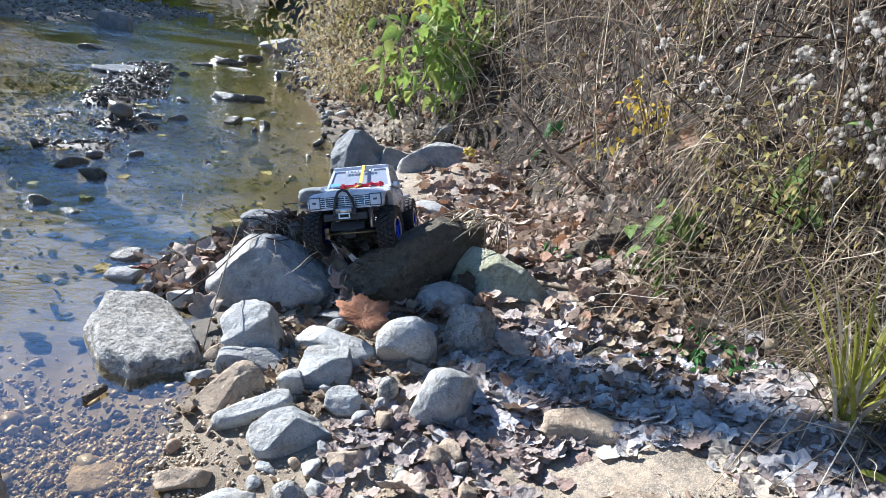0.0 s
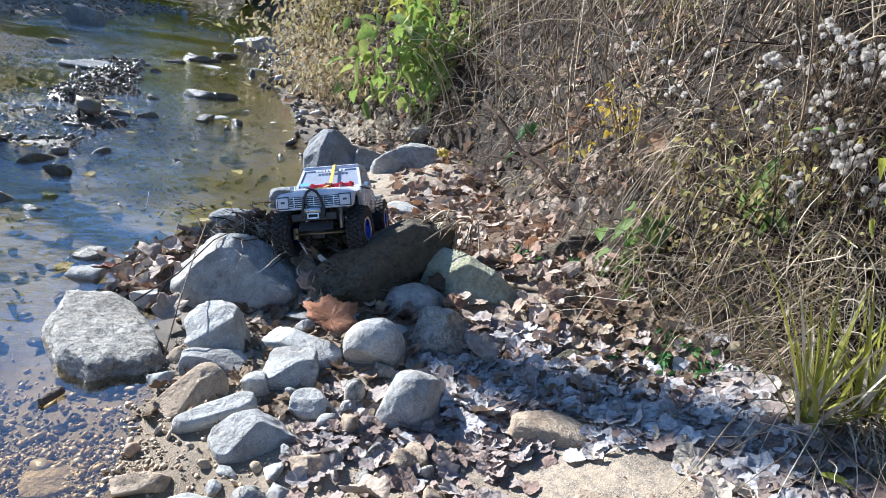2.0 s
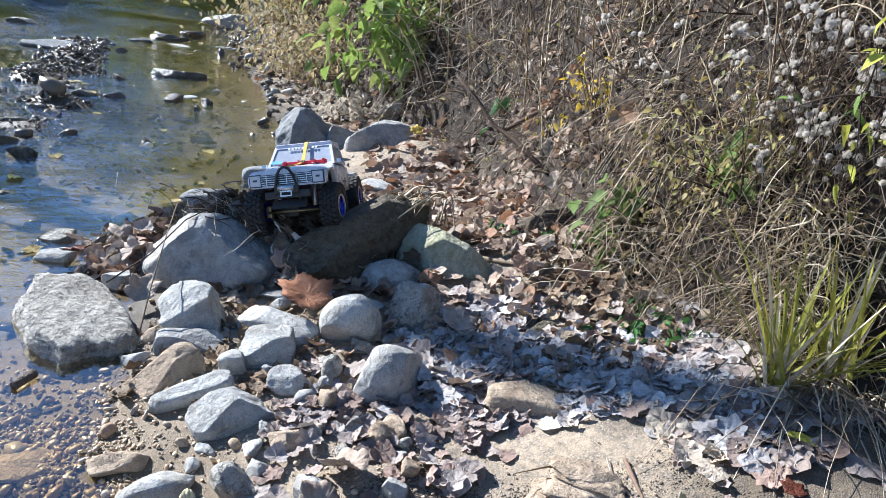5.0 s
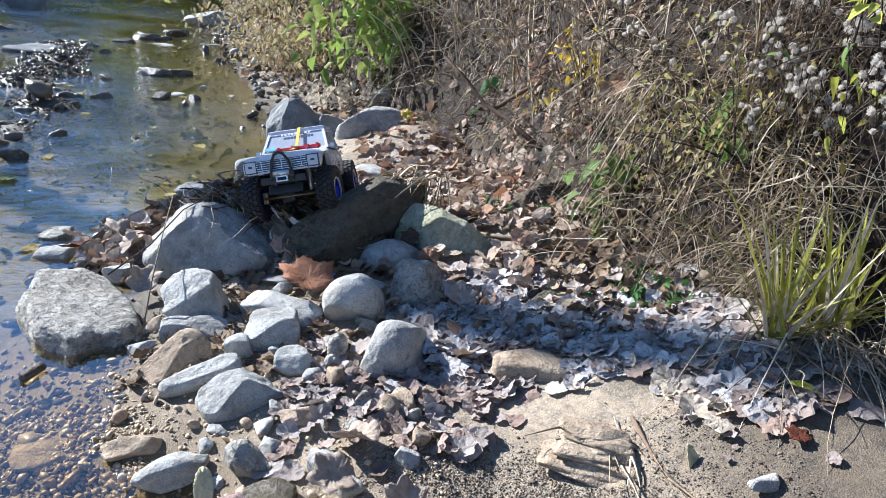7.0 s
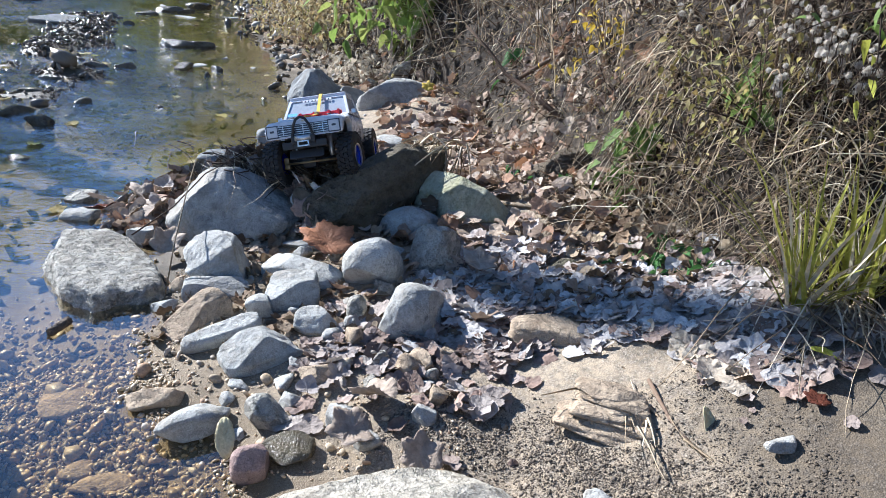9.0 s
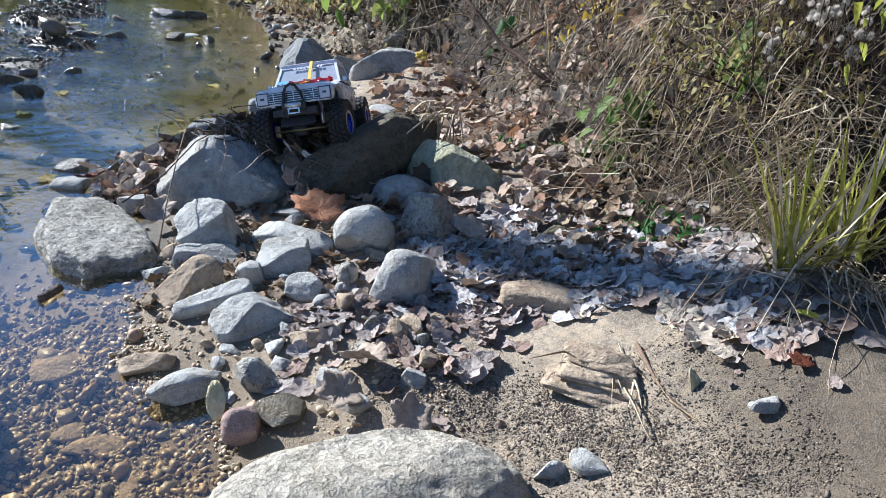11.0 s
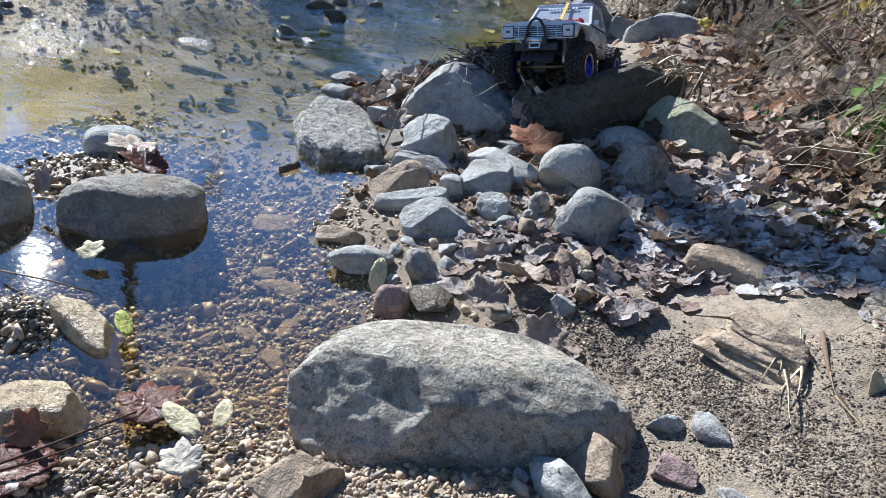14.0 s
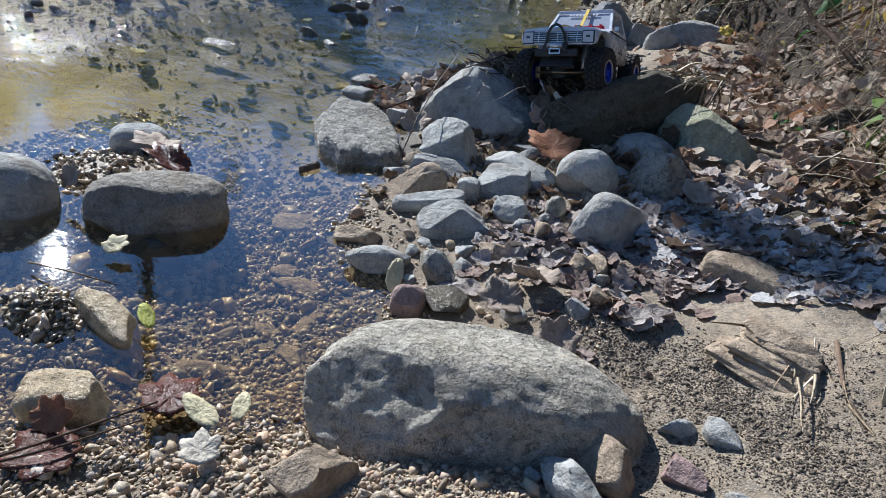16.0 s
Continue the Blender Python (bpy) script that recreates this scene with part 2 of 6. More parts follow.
M_YELLOW = leaf_material("yellow_leaves", [(0.55, 0.38, 0.04), (0.62, 0.48, 0.10)], 0.5, 0.35)
M_SEDGE = leaf_material("sedge_blades", [(0.54, 0.48, 0.08), (0.70, 0.55, 0.12), (0.30, 0.34, 0.06), (0.62, 0.40, 0.10), (0.42, 0.44, 0.07)], 0.4, 0.35)
M_FLUFF = leaf_material("white_seed_fluff", [(0.66, 0.61, 0.54), (0.76, 0.72, 0.66)], 0.9, 0.5)
M_TANFLUFF = leaf_material("tan_seed_fluff", [(0.50, 0.43, 0.33), (0.62, 0.56, 0.46)], 0.9, 0.3)
M_PALELEAF = leaf_material("pale_oval_leaf", [(0.62, 0.55, 0.34), (0.62, 0.55, 0.34)], 0.5, 0.2)
M_YGREEN = leaf_material("yellow_green_leaf", [(0.45, 0.46, 0.08), (0.45, 0.46, 0.08)], 0.45, 0.3)
M_WETLEAF = leaf_material("wet_red_leaf", [(0.10, 0.035, 0.022), (0.10, 0.035, 0.022)], 0.25, 0.05)
M_CROWN = leaf_material("autumn_crown_leaves", [(0.60, 0.62, 0.08), (0.84, 0.74, 0.09), (0.36, 0.42, 0.07), (0.68, 0.50, 0.09)], 0.6, 0.3)
M_DARKWOOD = leaf_material("dark_wood_leaves", [(0.15, 0.14, 0.04), (0.24, 0.19, 0.05), (0.09, 0.10, 0.03), (0.19, 0.125, 0.05)], 0.6, 0.15)
M_BARK = stone_material("bark", (0.17, 0.13, 0.10), (0.08, 0.06, 0.045), (0.12, 0.10, 0.08), 2.0)


def plain(name, col, rough=0.5, metal=0.0, grime=0.25):
    k = Net(name)
    v = k.local()
    c = k.mix(grime, col, k.ramp(k.noise(v, 60, 5, 0.7), [(0.3, 0.45), (0.6, 1.1)]), "MULTIPLY")
    return k.done(c, k.ramp(k.noise(v, 25, 4), [(0.3, rough * 0.8), (0.7, min(1, rough * 1.3))]), None, metal, 0.5)


M_BODY = plain("white_painted_shell", (0.60, 0.62, 0.66), 0.25, 0, 0.3)
M_BLACK = plain("black_plastic", (0.02, 0.02, 0.021), 0.5)
M_RUBBER = plain("dusty_rubber", (0.028, 0.026, 0.024), 0.85, 0, 0.5)
M_BLUE = plain("blue_anodised_metal", (0.02, 0.05, 0.55), 0.3, 0.6)
M_SILVER = plain("silver_metal", (0.62, 0.62, 0.62), 0.3, 0.9)
M_RED_P = plain("red_plastic", (0.62, 0.03, 0.04), 0.35)
M_YSTRAP = plain("yellow_strap", (0.68, 0.46, 0.05), 0.7)
M_DECALB = plain("blue_decal", (0.08, 0.35, 0.60), 0.4)
M_DECALY = plain("yellow_decal", (0.70, 0.42, 0.08), 0.4)
M_DECALK = plain("black_decal", (0.03, 0.04, 0.06), 0.4)
M_BRASS = plain("bronze_links", (0.36, 0.26, 0.13), 0.4, 0.8)
M_LAMP = plain("headlight_sticker", (0.55, 0.56, 0.58), 0.2)
M_LEX = plain("tinted_window", (0.33, 0.36, 0.41), 0.15)

# == shapes ==


def part(name, bm, material, parent=None, label=""):
    me = bpy.data.meshes.new(name)
    bm.to_mesh(me)
    bm.free()
    me.materials.append(material)
    ob = new(name, me)
    if parent is not None:
        ob.parent = parent
    if label:
        tagged(ob, label)
    return ob


def soup(name, verts, tris, material, smooth=False):
    """One mesh object from arrays of vertices and triangles."""
    verts, tris = np.asarray(verts, np.float32), np.asarray(tris, np.int32)
    me = bpy.data.meshes.new(name)
    me.vertices.add(len(verts))
    me.vertices.foreach_set("co", verts.ravel())
    me.loops.add(len(tris) * 3)
    me.loops.foreach_set("vertex_index", tris.ravel())
    me.polygons.add(len(tris))
    me.polygons.foreach_set("loop_start", np.arange(0, len(tris) * 3, 3, dtype=np.int32))
    me.polygons.foreach_set("use_smooth", np.full(len(tris), smooth))
    me.update(calc_edges=True)
    me.materials.append(material)
    return new(name, me)


def turns(rx, ry, rz):
    """Rotation matrices (k,3,3) from arrays of radians, x first."""
    cx, sx, cy, sy, cz, sz = np.cos(rx), np.sin(rx), np.cos(ry), np.sin(ry), np.cos(rz), np.sin(rz)
    o, e = np.zeros_like(cx), np.ones_like(cx)
    X = np.stack([e, o, o, o, cx, -sx, o, sx, cx], -1).reshape(-1, 3, 3)
    Y = np.stack([cy, o, sy, o, e, o, -sy, o, cy], -1).reshape(-1, 3, 3)
    Z = np.stack([cz, -sz, o, sz, cz, o, o, o, e], -1).reshape(-1, 3, 3)
    return Z @ Y @ X


def spread(templates, which, loc, rot, size):
    """Vertices and triangles of many placed templates."""
    V, T, base = [], [], 0
    for i, (tv, tt) in enumerate(templates):
        pick = which == i
        if not pick.any():
            continue
        s = size[pick]
        s = s[:, None, None] if s.ndim == 1 else s[:, None, :]
        v = np.einsum("kij,knj->kni", rot[pick], tv[None] * s) + loc[pick][:, None]
        k = len(v)
        V.append(v.reshape(-1, 3))
        T.append((tt[None] + (np.arange(k) * len(tv))[:, None, None]).reshape(-1, 3) + base)
        base += k * len(tv)
    return np.concatenate(V), np.concatenate(T)


def lattice(x, y, seed):
    """Smooth value noise, 0 to 1, over arrays."""
    xi, yi = np.floor(x), np.floor(y)
    fx, fy = x - xi, y - yi
    fx, fy = fx * fx * (3 - 2 * fx), fy * fy * (3 - 2 * fy)

    def at(i, j):
        s = np.sin(i * 127.1 + j * 311.7 + seed * 74.7) * 43758.5453
        return s - np.floor(s)

    a, b, c, d = at(xi, yi), at(xi + 1, yi), at(xi, yi + 1), at(xi + 1, yi + 1)
    return (a * (1 - fx) + b * fx) * (1 - fy) + (c * (1 - fx) + d * fx) * fy


rng = np.random.default_rng(11)

# == ground and stream ==
SHORE_Y = [-3, -0.5, -0.2, -0.05, 0.03, 0.1, 0.16, 0.3, 0.42, 0.52, 0.7, 0.85, 1.0, 1.25, 1.6, 2.0, 2.6, 3.3, 5.1, 6.9, 14, 60]
SHORE_X = [-2.5, -1.0, -0.6, -0.43, -0.33, -0.255, -0.22, -0.21, -0.28, -0.42, -0.48, -0.55, -0.62, -0.74, -0.66, -0.6, -0.62, -0.85, -1.6, -2.2, -4.3, -20]
FOOT_Y = [-3, 0.3, 0.7, 0.95, 1.2, 1.5, 2.5, 3.2, 5.1, 6.9, 14, 60]
FOOT_X = [1.1, 0.95, 0.76, 0.60, 0.47, 0.37, 0.12, -0.25, -1.25, -1.85, -3.9, -19.5]


def smooth_z(x, y):
    s = x - np.interp(y, SHORE_Y, SHORE_X)
    v = x - np.interp(y, FOOT_Y, FOOT_X)
    low = np.where(s < 0, np.maximum(0.2 * s, -0.05 - 0.05 * np.clip(y - 0.9, 0, 1)), 0.0)
    bar = np.where(s > 0, 0.09 * np.minimum(s, 1.2), 0.0)
    right = np.where(s > 0, 0.26 * np.clip(x - 0.15, 0, 0.5), 0.0) * np.clip((4 - y) / 2, 0, 1)
    bank = np.where(v > 0, 1.4 * (1 - np.exp(-v / 0.36)), 0.0)
    mound = 0.05 * np.exp(-(((x + 0.30) / 0.28) ** 2 + ((y - 1.42) / 0.2) ** 2)) + 0.06 * np.exp(-(((x - 0.2) / 0.25) ** 2 + ((y - 1.4) / 0.3) ** 2))
    mound = mound + 0.024 * np.exp(-(((x - 0.06) / 0.15) ** 2 + ((y - 0.09) / 0.09) ** 2))
    mound = mound + 0.075 * np.exp(-(((x + 0.47) / 0.2) ** 2 + ((y - 1.40) / 0.12) ** 2))
    back = 0.09 * np.exp(-(((x + 0.05) / 0.3) ** 2 + ((y - 2.7) / 0.5) ** 2))
    return low + bar + right + bank + mound + back


def bar_mask(x, y):
    """Where gravel banks rise out of the stream."""
    u = x + 1.74 + 0.36 * (y - 2.3)
    a = np.exp(-((u / 0.40) ** 2)) * np.clip((y - 1.95) * 2.5, 0, 1) * np.clip((5.6 - y) * 1.5, 0, 1)
    a = a * (0.5 + 0.85 * lattice(x * 5.5, y * 4.5, 51)) + 0.55 * np.clip((-x - 2.3 - 0.3 * (y - 2)) * 1.5, 0, 1) * np.clip((y - 2.2) * 1.5, 0, 1) * np.clip((9 - y) / 3, 0, 1) * lattice(x * 3.5, y * 2.5, 52)
    b = 0.33 * np.clip((-x - 1.56 - 0.3 * (y - 1.05)) * 5, 0, 1) * np.clip((2.1 - y) * 3, 0, 1) * np.clip((y - 0.35) * 4, 0, 1)
    c = 0.5 * np.exp(-(((x + 0.92) / 0.22) ** 2 + ((y - 0.42) / 0.2) ** 2))
    d = 1.1 * np.clip((-x - 4.3 - 0.15 * (y - 7)) * 1.5, 0, 1) * np.clip(y - 6.6, 0, 1) * np.clip((16 - y) / 4, 0, 1)
    e = 0.55 * np.exp(-(((x + 0.60) / 0.12) ** 2 + ((y - 0.075) / 0.07) ** 2))
    return np.clip(a + b + c + d + e, 0, 1.15)


def ground_z(x, y):
    n = lattice(x * 3.1, y * 3.1, 1) - 0.5
    m = lattice(x * 11, y * 11, 2) - 0.5
    f = lattice(x * 37, y * 37, 3) - 0.5
    v = x - np.interp(y, FOOT_Y, FOOT_X)
    rough = 0.014 + 0.05 * np.clip(v * 4, 0, 1)
    far = np.clip(np.hypot(x, y) / 6 - 0.3, 0.35, 1)
    z = smooth_z(x, y) + rough * n * 1.2 + rough * m * 0.8 + 0.005 * f
    z = z + 0.120 * bar_mask(x, y)
    left = -x - (4.6 + 0.42 * np.clip(y, 0, 40) + 0.6 * lattice(y * 0.5, y * 0, 5))
    end = y - 30.0 - 0.5 * lattice(x * 0.7, x * 0, 8)
    z = z + np.where(end > 0, 1.5 * (1 - np.exp(-end / 1.5)), 0.0)
    return z + np.where(left > 0, 1.6 * (1 - np.exp(-left / 1.2)), 0.0) * far


def stretch(near0, near1, step, out0, out1, grow=1.13):
    mid = list(np.arange(near0, near1, step))
    lo, hi, s = [near0], [near1], step
    while lo[-1] > out0:
        s *= grow
        lo.append(lo[-1] - s)
    s = step
    while hi[-1] < out1:
        hi.append(hi[-1] + s)
        s *= grow
    return np.array(lo[:0:-1] + mid + hi)


def sheet(name, xs, ys, zf, mat, marks):
    X, Y = np.meshgrid(xs, ys)
    Z = zf(X, Y)
    n, m = len(xs), len(ys)
    i = (np.arange(m - 1)[:, None] * n + np.arange(n - 1)).ravel()
    tris = np.concatenate([np.stack([i, i + 1, i + 1 + n], -1), np.stack([i, i + 1 + n, i + n], -1)])
    ob = soup(name, np.stack([X, Y, Z], -1).reshape(-1, 3), tris, mat, True)
    for key, fn in marks.items():
        a = ob.data.attributes.new(key, "FLOAT", "POINT")
        a.data.foreach_set("value", np.clip(fn(X, Y, Z), 0, 1).astype(np.float32).ravel())
    return ob


def riffle(x, y):
    """How lively the stream runs: still in the near pool, quick upstream."""
    quick = 0.10 + 0.85 * np.exp(-(((x + 2.0) / 0.6) ** 2 + ((y - 2.7) / 1.0) ** 2)) + 0.5 * np.exp(-(((x + 1.35) / 0.4) ** 2 + ((y - 1.75) / 0.5) ** 2)) + 0.35 * np.clip(-x - 2.4, 0, 1) + 0.5 * np.clip((-x - 1.6 - 0.3 * (y - 1.05)) * 3, 0, 1) * np.clip((2.1 - y) * 3, 0, 1)
    quick = np.clip(quick, 0, 1) * np.clip((y - 0.45) * 1.6, 0.12, 1)
    return quick * (0.45 + 0.55 * np.clip(2.6 * lattice(x * 1.3 + 3, y * 0.8, 41) - 0.8, 0, 1))


def ripples(x, y):
    """Small waves, drawn out across the current."""
    u, w = 0.9 * x + 0.35 * y, 0.94 * y - 0.33 * x
    h = 1.0 * lattice(u * 4, w * 8, 42) + 0.55 * lattice(u * 9 + 5, w * 18, 43) + 0.25 * lattice(u * 22, w * 36, 44)
    return 0.027 * riffle(x, y) * (h - 0.9) * np.clip(np.hypot(x, y) / 4, 0.8, 1.8)


foot = lambda x, y: x - np.interp(y, FOOT_Y, FOOT_X)
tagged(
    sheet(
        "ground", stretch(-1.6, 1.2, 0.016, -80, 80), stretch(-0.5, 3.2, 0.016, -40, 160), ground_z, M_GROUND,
        # second bank term: dark mud at the right, with its shade in the colour
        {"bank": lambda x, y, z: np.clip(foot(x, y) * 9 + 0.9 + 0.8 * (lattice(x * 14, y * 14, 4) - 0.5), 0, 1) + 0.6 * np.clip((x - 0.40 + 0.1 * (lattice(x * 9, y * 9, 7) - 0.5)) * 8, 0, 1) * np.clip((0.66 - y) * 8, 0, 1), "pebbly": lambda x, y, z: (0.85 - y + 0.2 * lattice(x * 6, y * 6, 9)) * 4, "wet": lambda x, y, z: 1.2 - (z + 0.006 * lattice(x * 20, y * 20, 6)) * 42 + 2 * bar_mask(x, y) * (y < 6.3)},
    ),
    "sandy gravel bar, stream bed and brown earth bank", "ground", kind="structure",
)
tagged(
    sheet(
        "water", stretch(-3.4, 0.0, 0.024, -60, 4, 1.05), stretch(0.3, 7.0, 0.027, -30, 120, 1.04), ripples, M_WATER,
        {"riffle": lambda x, y, z: riffle(x, y)},
    ),
    "clear shallow stream water with small ripples", "water", kind="structure",
)

# == stones ==
FOOTPRINTS = []


def stone_bm(w, d, h, seed, p=2.9, cuts=13, lump=0.06, sub=4, planes=(), bite=(0.55, 0.9)):
    """A stone from a rounded block: planes are its named facets (normal and distance), cuts its chance ones."""
    r = np.random.default_rng(seed)
    bm = bmesh.new()
    bmesh.ops.create_icosphere(bm, subdivisions=sub, radius=1.0)
    co = np.array([v.co[:] for v in bm.verts])
    co /= (np.abs(co) ** p).sum(1, keepdims=True) ** (1 / p)
    facets = [(np.array(q[:3]) / np.linalg.norm(q[:3]), q[3]) for q in planes]
    for _ in range(cuts):
        nrm = r.normal(size=3) * (1, 1, 0.8)
        facets.append((nrm / np.linalg.norm(nrm), r.uniform(*bite)))
    for nrm, far in facets:
        over = co @ nrm - far
        co -= np.where(over > 0, over, 0)[:, None] * nrm
    off = Vector(r.uniform(-50, 50, 3))
    for v, c in zip(bm.verts, co):
        q = Vector(c)
        k = lump * noise.noise(q * 1.7 + off) + 0.45 * lump * noise.noise(q * 4.3 + off) + 0.25 * lump * noise.noise(q * 10 + off) + 0.12 * lump * noise.noise(q * 22 - off)
        q += q.normalized() * k
        v.co = (q.x * w / 2, q.y * d / 2, q.z * h / 2)
    for f in bm.faces:
        f.smooth = True
    return bm


def stone(x, y, z, w, d, h, rz, mat=M_GREY, label="grey rounded stone on the gravel bar", seed=0, tilt=(0, 0), name="stone", sink=0.22, group="", **shape):
    """A stone whose visible part is about h tall above z."""
    H = h / (1 - sink)
    ob = part(name, stone_bm(w, d, H, seed or int(abs(x * 7919 + y * 104729) * 10), **shape), mat)
    ob.matrix_world = pose(x, y, z + h - H / 2, tilt[0], tilt[1], rz)
    tagged(ob, label, "stone", group)
    FOOTPRINTS.append((x, y, w / 2, d / 2, radians(rz)))
    return ob


LIT = "pale angular limestone stone lying in gravel"
SM = "small grey stone among leaves and gravel"
# the boulder at the foot of the bar
stone(-0.018, 0.246, 0.0, 0.43, 0.23, 0.126, 25, M_BOULDER, "large grey weathered boulder on gravel", 64, (3, 2), "boulder", 0.42, p=2.3, cuts=2, lump=0.065, sub=6, bite=(0.85, 0.97), planes=((0.05, 0.3, 0.95, 0.92), (0.1, -0.93, 0.36, 0.86), (-0.62, -0.5, 0.5, 0.88)))
# the row of larger stones across the bar
stone(-0.698, 0.945, -0.05, 0.185, 0.32, 0.094, 41, M_ROUGH, "long pitted limestone slab at the water's edge", 3, (3, 3), p=8.0, cuts=0, lump=0.11, sub=6, planes=((-0.75, 0.6, 0.2, 1.05), (-0.75, -0.6, 0.1, 1.12), (0.5, 0.8, 0.2, 1.15), (0.1, -0.9, -0.5, 1.0), (-0.8, 0, -0.5, 1.0)))
stone(-0.502, 1.232, 0.0, 0.32, 0.22, 0.168, 4, M_GREY, "big grey peaked stone under leaves", 21, (0, 0), p=2.25, cuts=1, lump=0.08, sub=5, planes=((0.62, -0.15, 0.77, 0.72), (-0.86, -0.1, 0.5, 0.78), (0.05, -0.86, 0.5, 0.76)))
stone(-0.457, 0.985, 0.0, 0.15, 0.125, 0.104, 14, M_PALE, "pale pointed limestone stone", 8, (4, 4), p=3.0, cuts=3, lump=0.08, sub=5, bite=(0.75, 1.0), planes=((0.93, -0.1, 0.36, 0.72), (-0.55, -0.35, 0.76, 0.68), (-0.1, -0.9, 0.42, 0.76)))
stone(-0.15, 1.29, 0.10, 0.42, 0.10, 0.12, 46, M_DARK, "dark leaning slab of shale", 14, (-12, -19), p=5.0, cuts=2, lump=0.07, sub=5, bite=(0.8, 1.0), planes=((-0.6, -0.4, 0.7, 0.92), (0.8, -0.1, 0.6, 0.95), (0, -0.8, 0.6, 1.0), (-0.8, -0.3, -0.3, 0.95)))
stone(0.078, 1.283, 0.075, 0.29, 0.14, 0.122, -24, M_GREEN, "greenish banded stone tilted on the leaves", 12, (14, 15), p=3.6, cuts=3, lump=0.08, sub=5, planes=((-0.75, -0.2, 0.62, 0.86), (0.3, -0.75, 0.6, 0.78), (0.7, 0.1, 0.7, 0.84), (-0.5, -0.8, 0.1, 0.9)))
stone(-0.06, 1.22, 0.05, 0.15, 0.1, 0.08, 0, M_GREY, "dark grey smooth stone under the slab", 9, p=2.2, cuts=2)
stone(-0.258, 1.125, 0.035, 0.19, 0.05, 0.026, 8, M_GREY, "thin slate lying flat", 10, (0, -4), p=4, cuts=5, sub=5)
stone(-0.122, 0.972, 0.035, 0.132, 0.10, 0.108, 24, M_PALE, "smooth pale oval stone", 40, (6, -22), p=2.2, cuts=1, lump=0.035, sub=5)
stone(0.005, 1.037, 0.052, 0.108, 0.09, 0.105, 0, M_ROUGH, "blocky speckled stone among leaves", 7, (0, 5), p=4.0, cuts=4, lump=0.06, sub=5, planes=((0.7, -0.3, 0.6, 0.8), (-0.75, -0.3, 0.55, 0.85), (0.1, -0.85, 0.5, 0.8)))
stone(-0.02, 0.80, 0.028, 0.15, 0.10, 0.102, 40, M_PALE, "smooth pale stone half buried in leaves", 33, (0, 25), p=2.4, cuts=3, lump=0.05, sub=5, bite=(0.7, 0.95))
stone(0.031, 0.944, 0.045, 0.046, 0.044, 0.042, 0, M_PALE, SM, 1, cuts=1)
stone(-0.014, 0.979, 0.045, 0.04, 0.036, 0.04, 0, M_GREY, SM, 2)
stone(-0.276, 0.885, 0.02, 0.115, 0.09, 0.06, 13, M_PALE, LIT, 4, (6, -4), p=4.2, cuts=5, lump=0.05, sub=5, bite=(0.7, 0.95), planes=((0, 0.1, 1, 0.85), (0.3, -0.8, 0.5, 0.85)))
stone(-0.275, 0.985, 0.02, 0.18, 0.09, 0.05, -22, M_PALE, LIT, 6, (4, 6), p=4.5, cuts=5, lump=0.05, sub=5, bite=(0.75, 1.0))
stone(-0.320, 0.827, 0.014, 0.07, 0.055, 0.042, 16, M_PALE, LIT, 17, (0, 10))
stone(-0.433, 0.897, 0.008, 0.13, 0.06, 0.034, 14, M_GREY, "flat grey stone on wet sand", 18, (6, 0), p=5, cuts=4, lump=0.05, sub=5, bite=(0.8, 1.05))
stone(-0.432, 0.785, 0.0, 0.135, 0.085, 0.055, 48, M_TAN, "wedge of limestone on wet sand", 19, (10, -10), p=4.2, cuts=4, lump=0.06, sub=5, bite=(0.7, 1.0), planes=((-0.6, 0, 0.8, 0.55), (0.2, -0.8, 0.6, 0.7)))
stone(-0.364, 0.728, 0.008, 0.15, 0.05, 0.042, 38, M_PALE, "narrow sliver of limestone", 20, (22, -6), p=4.0, cuts=4, lump=0.06, sub=5, bite=(0.7, 1.0), planes=((0, 0.3, 0.95, 0.75),))
stone(-0.202, 0.775, 0.022, 0.082, 0.07, 0.05, 11, M_PALE, LIT, 22, p=2.8)
stone(-0.275, 0.672, 0.010, 0.14, 0.085, 0.058, 34, M_PALE, LIT, 23, (10, 2), p=3.6, cuts=4, lump=0.06, sub=5, bite=(0.7, 1.0), planes=((0.1, -0.75, 0.65, 0.72), (-0.7, 0, 0.7, 0.72), (0.7, 0.1, 0.7, 0.8)))
stone(-0.168, 0.617, 0.02, 0.066, 0.05, 0.042, 30, M_TAN, "brownish angular stone on damp sand", 24)
stone(-0.130, 0.822, 0.03, 0.044, 0.04, 0.055, 7, M_ROUGH, SM, 25)
stone(-0.316, 0.495, -0.004, 0.135, 0.055, 0.045, 40, M_PALE, "pale cigar-shaped stone at the pool's edge", 26, (6, 0), p=2.3)
stone(-0.405, 0.545, -0.006, 0.125, 0.06, 0.03, 30, M_TAN, "flat sandy stone at the water's edge", 27, p=2.8)
stone(-0.111, 0.512, 0.02, 0.062, 0.055, 0.042, 8, M_GREY, SM, 28)
stone(0.018, 0.522, 0.03, 0.05, 0.045, 0.042, 0, M_GREY, SM, 29)
stone(-0.221, 0.512, 0.008, 0.075, 0.06, 0.05, 15, M_ROUGH, SM, 30)
stone(-0.20, 0.56, 0.008, 0.05, 0.045, 0.03, 50, M_GREY, SM, 31)
stone(-0.165, 0.445, 0.008, 0.09, 0.06, 0.035, 20, M_WETROCK, "wet brown stone behind the boulder", 32)
stone(-0.216, 0.410, 0.0, 0.055, 0.045, 0.045, 25, M_RED, "small reddish round stone", 34, cuts=2)
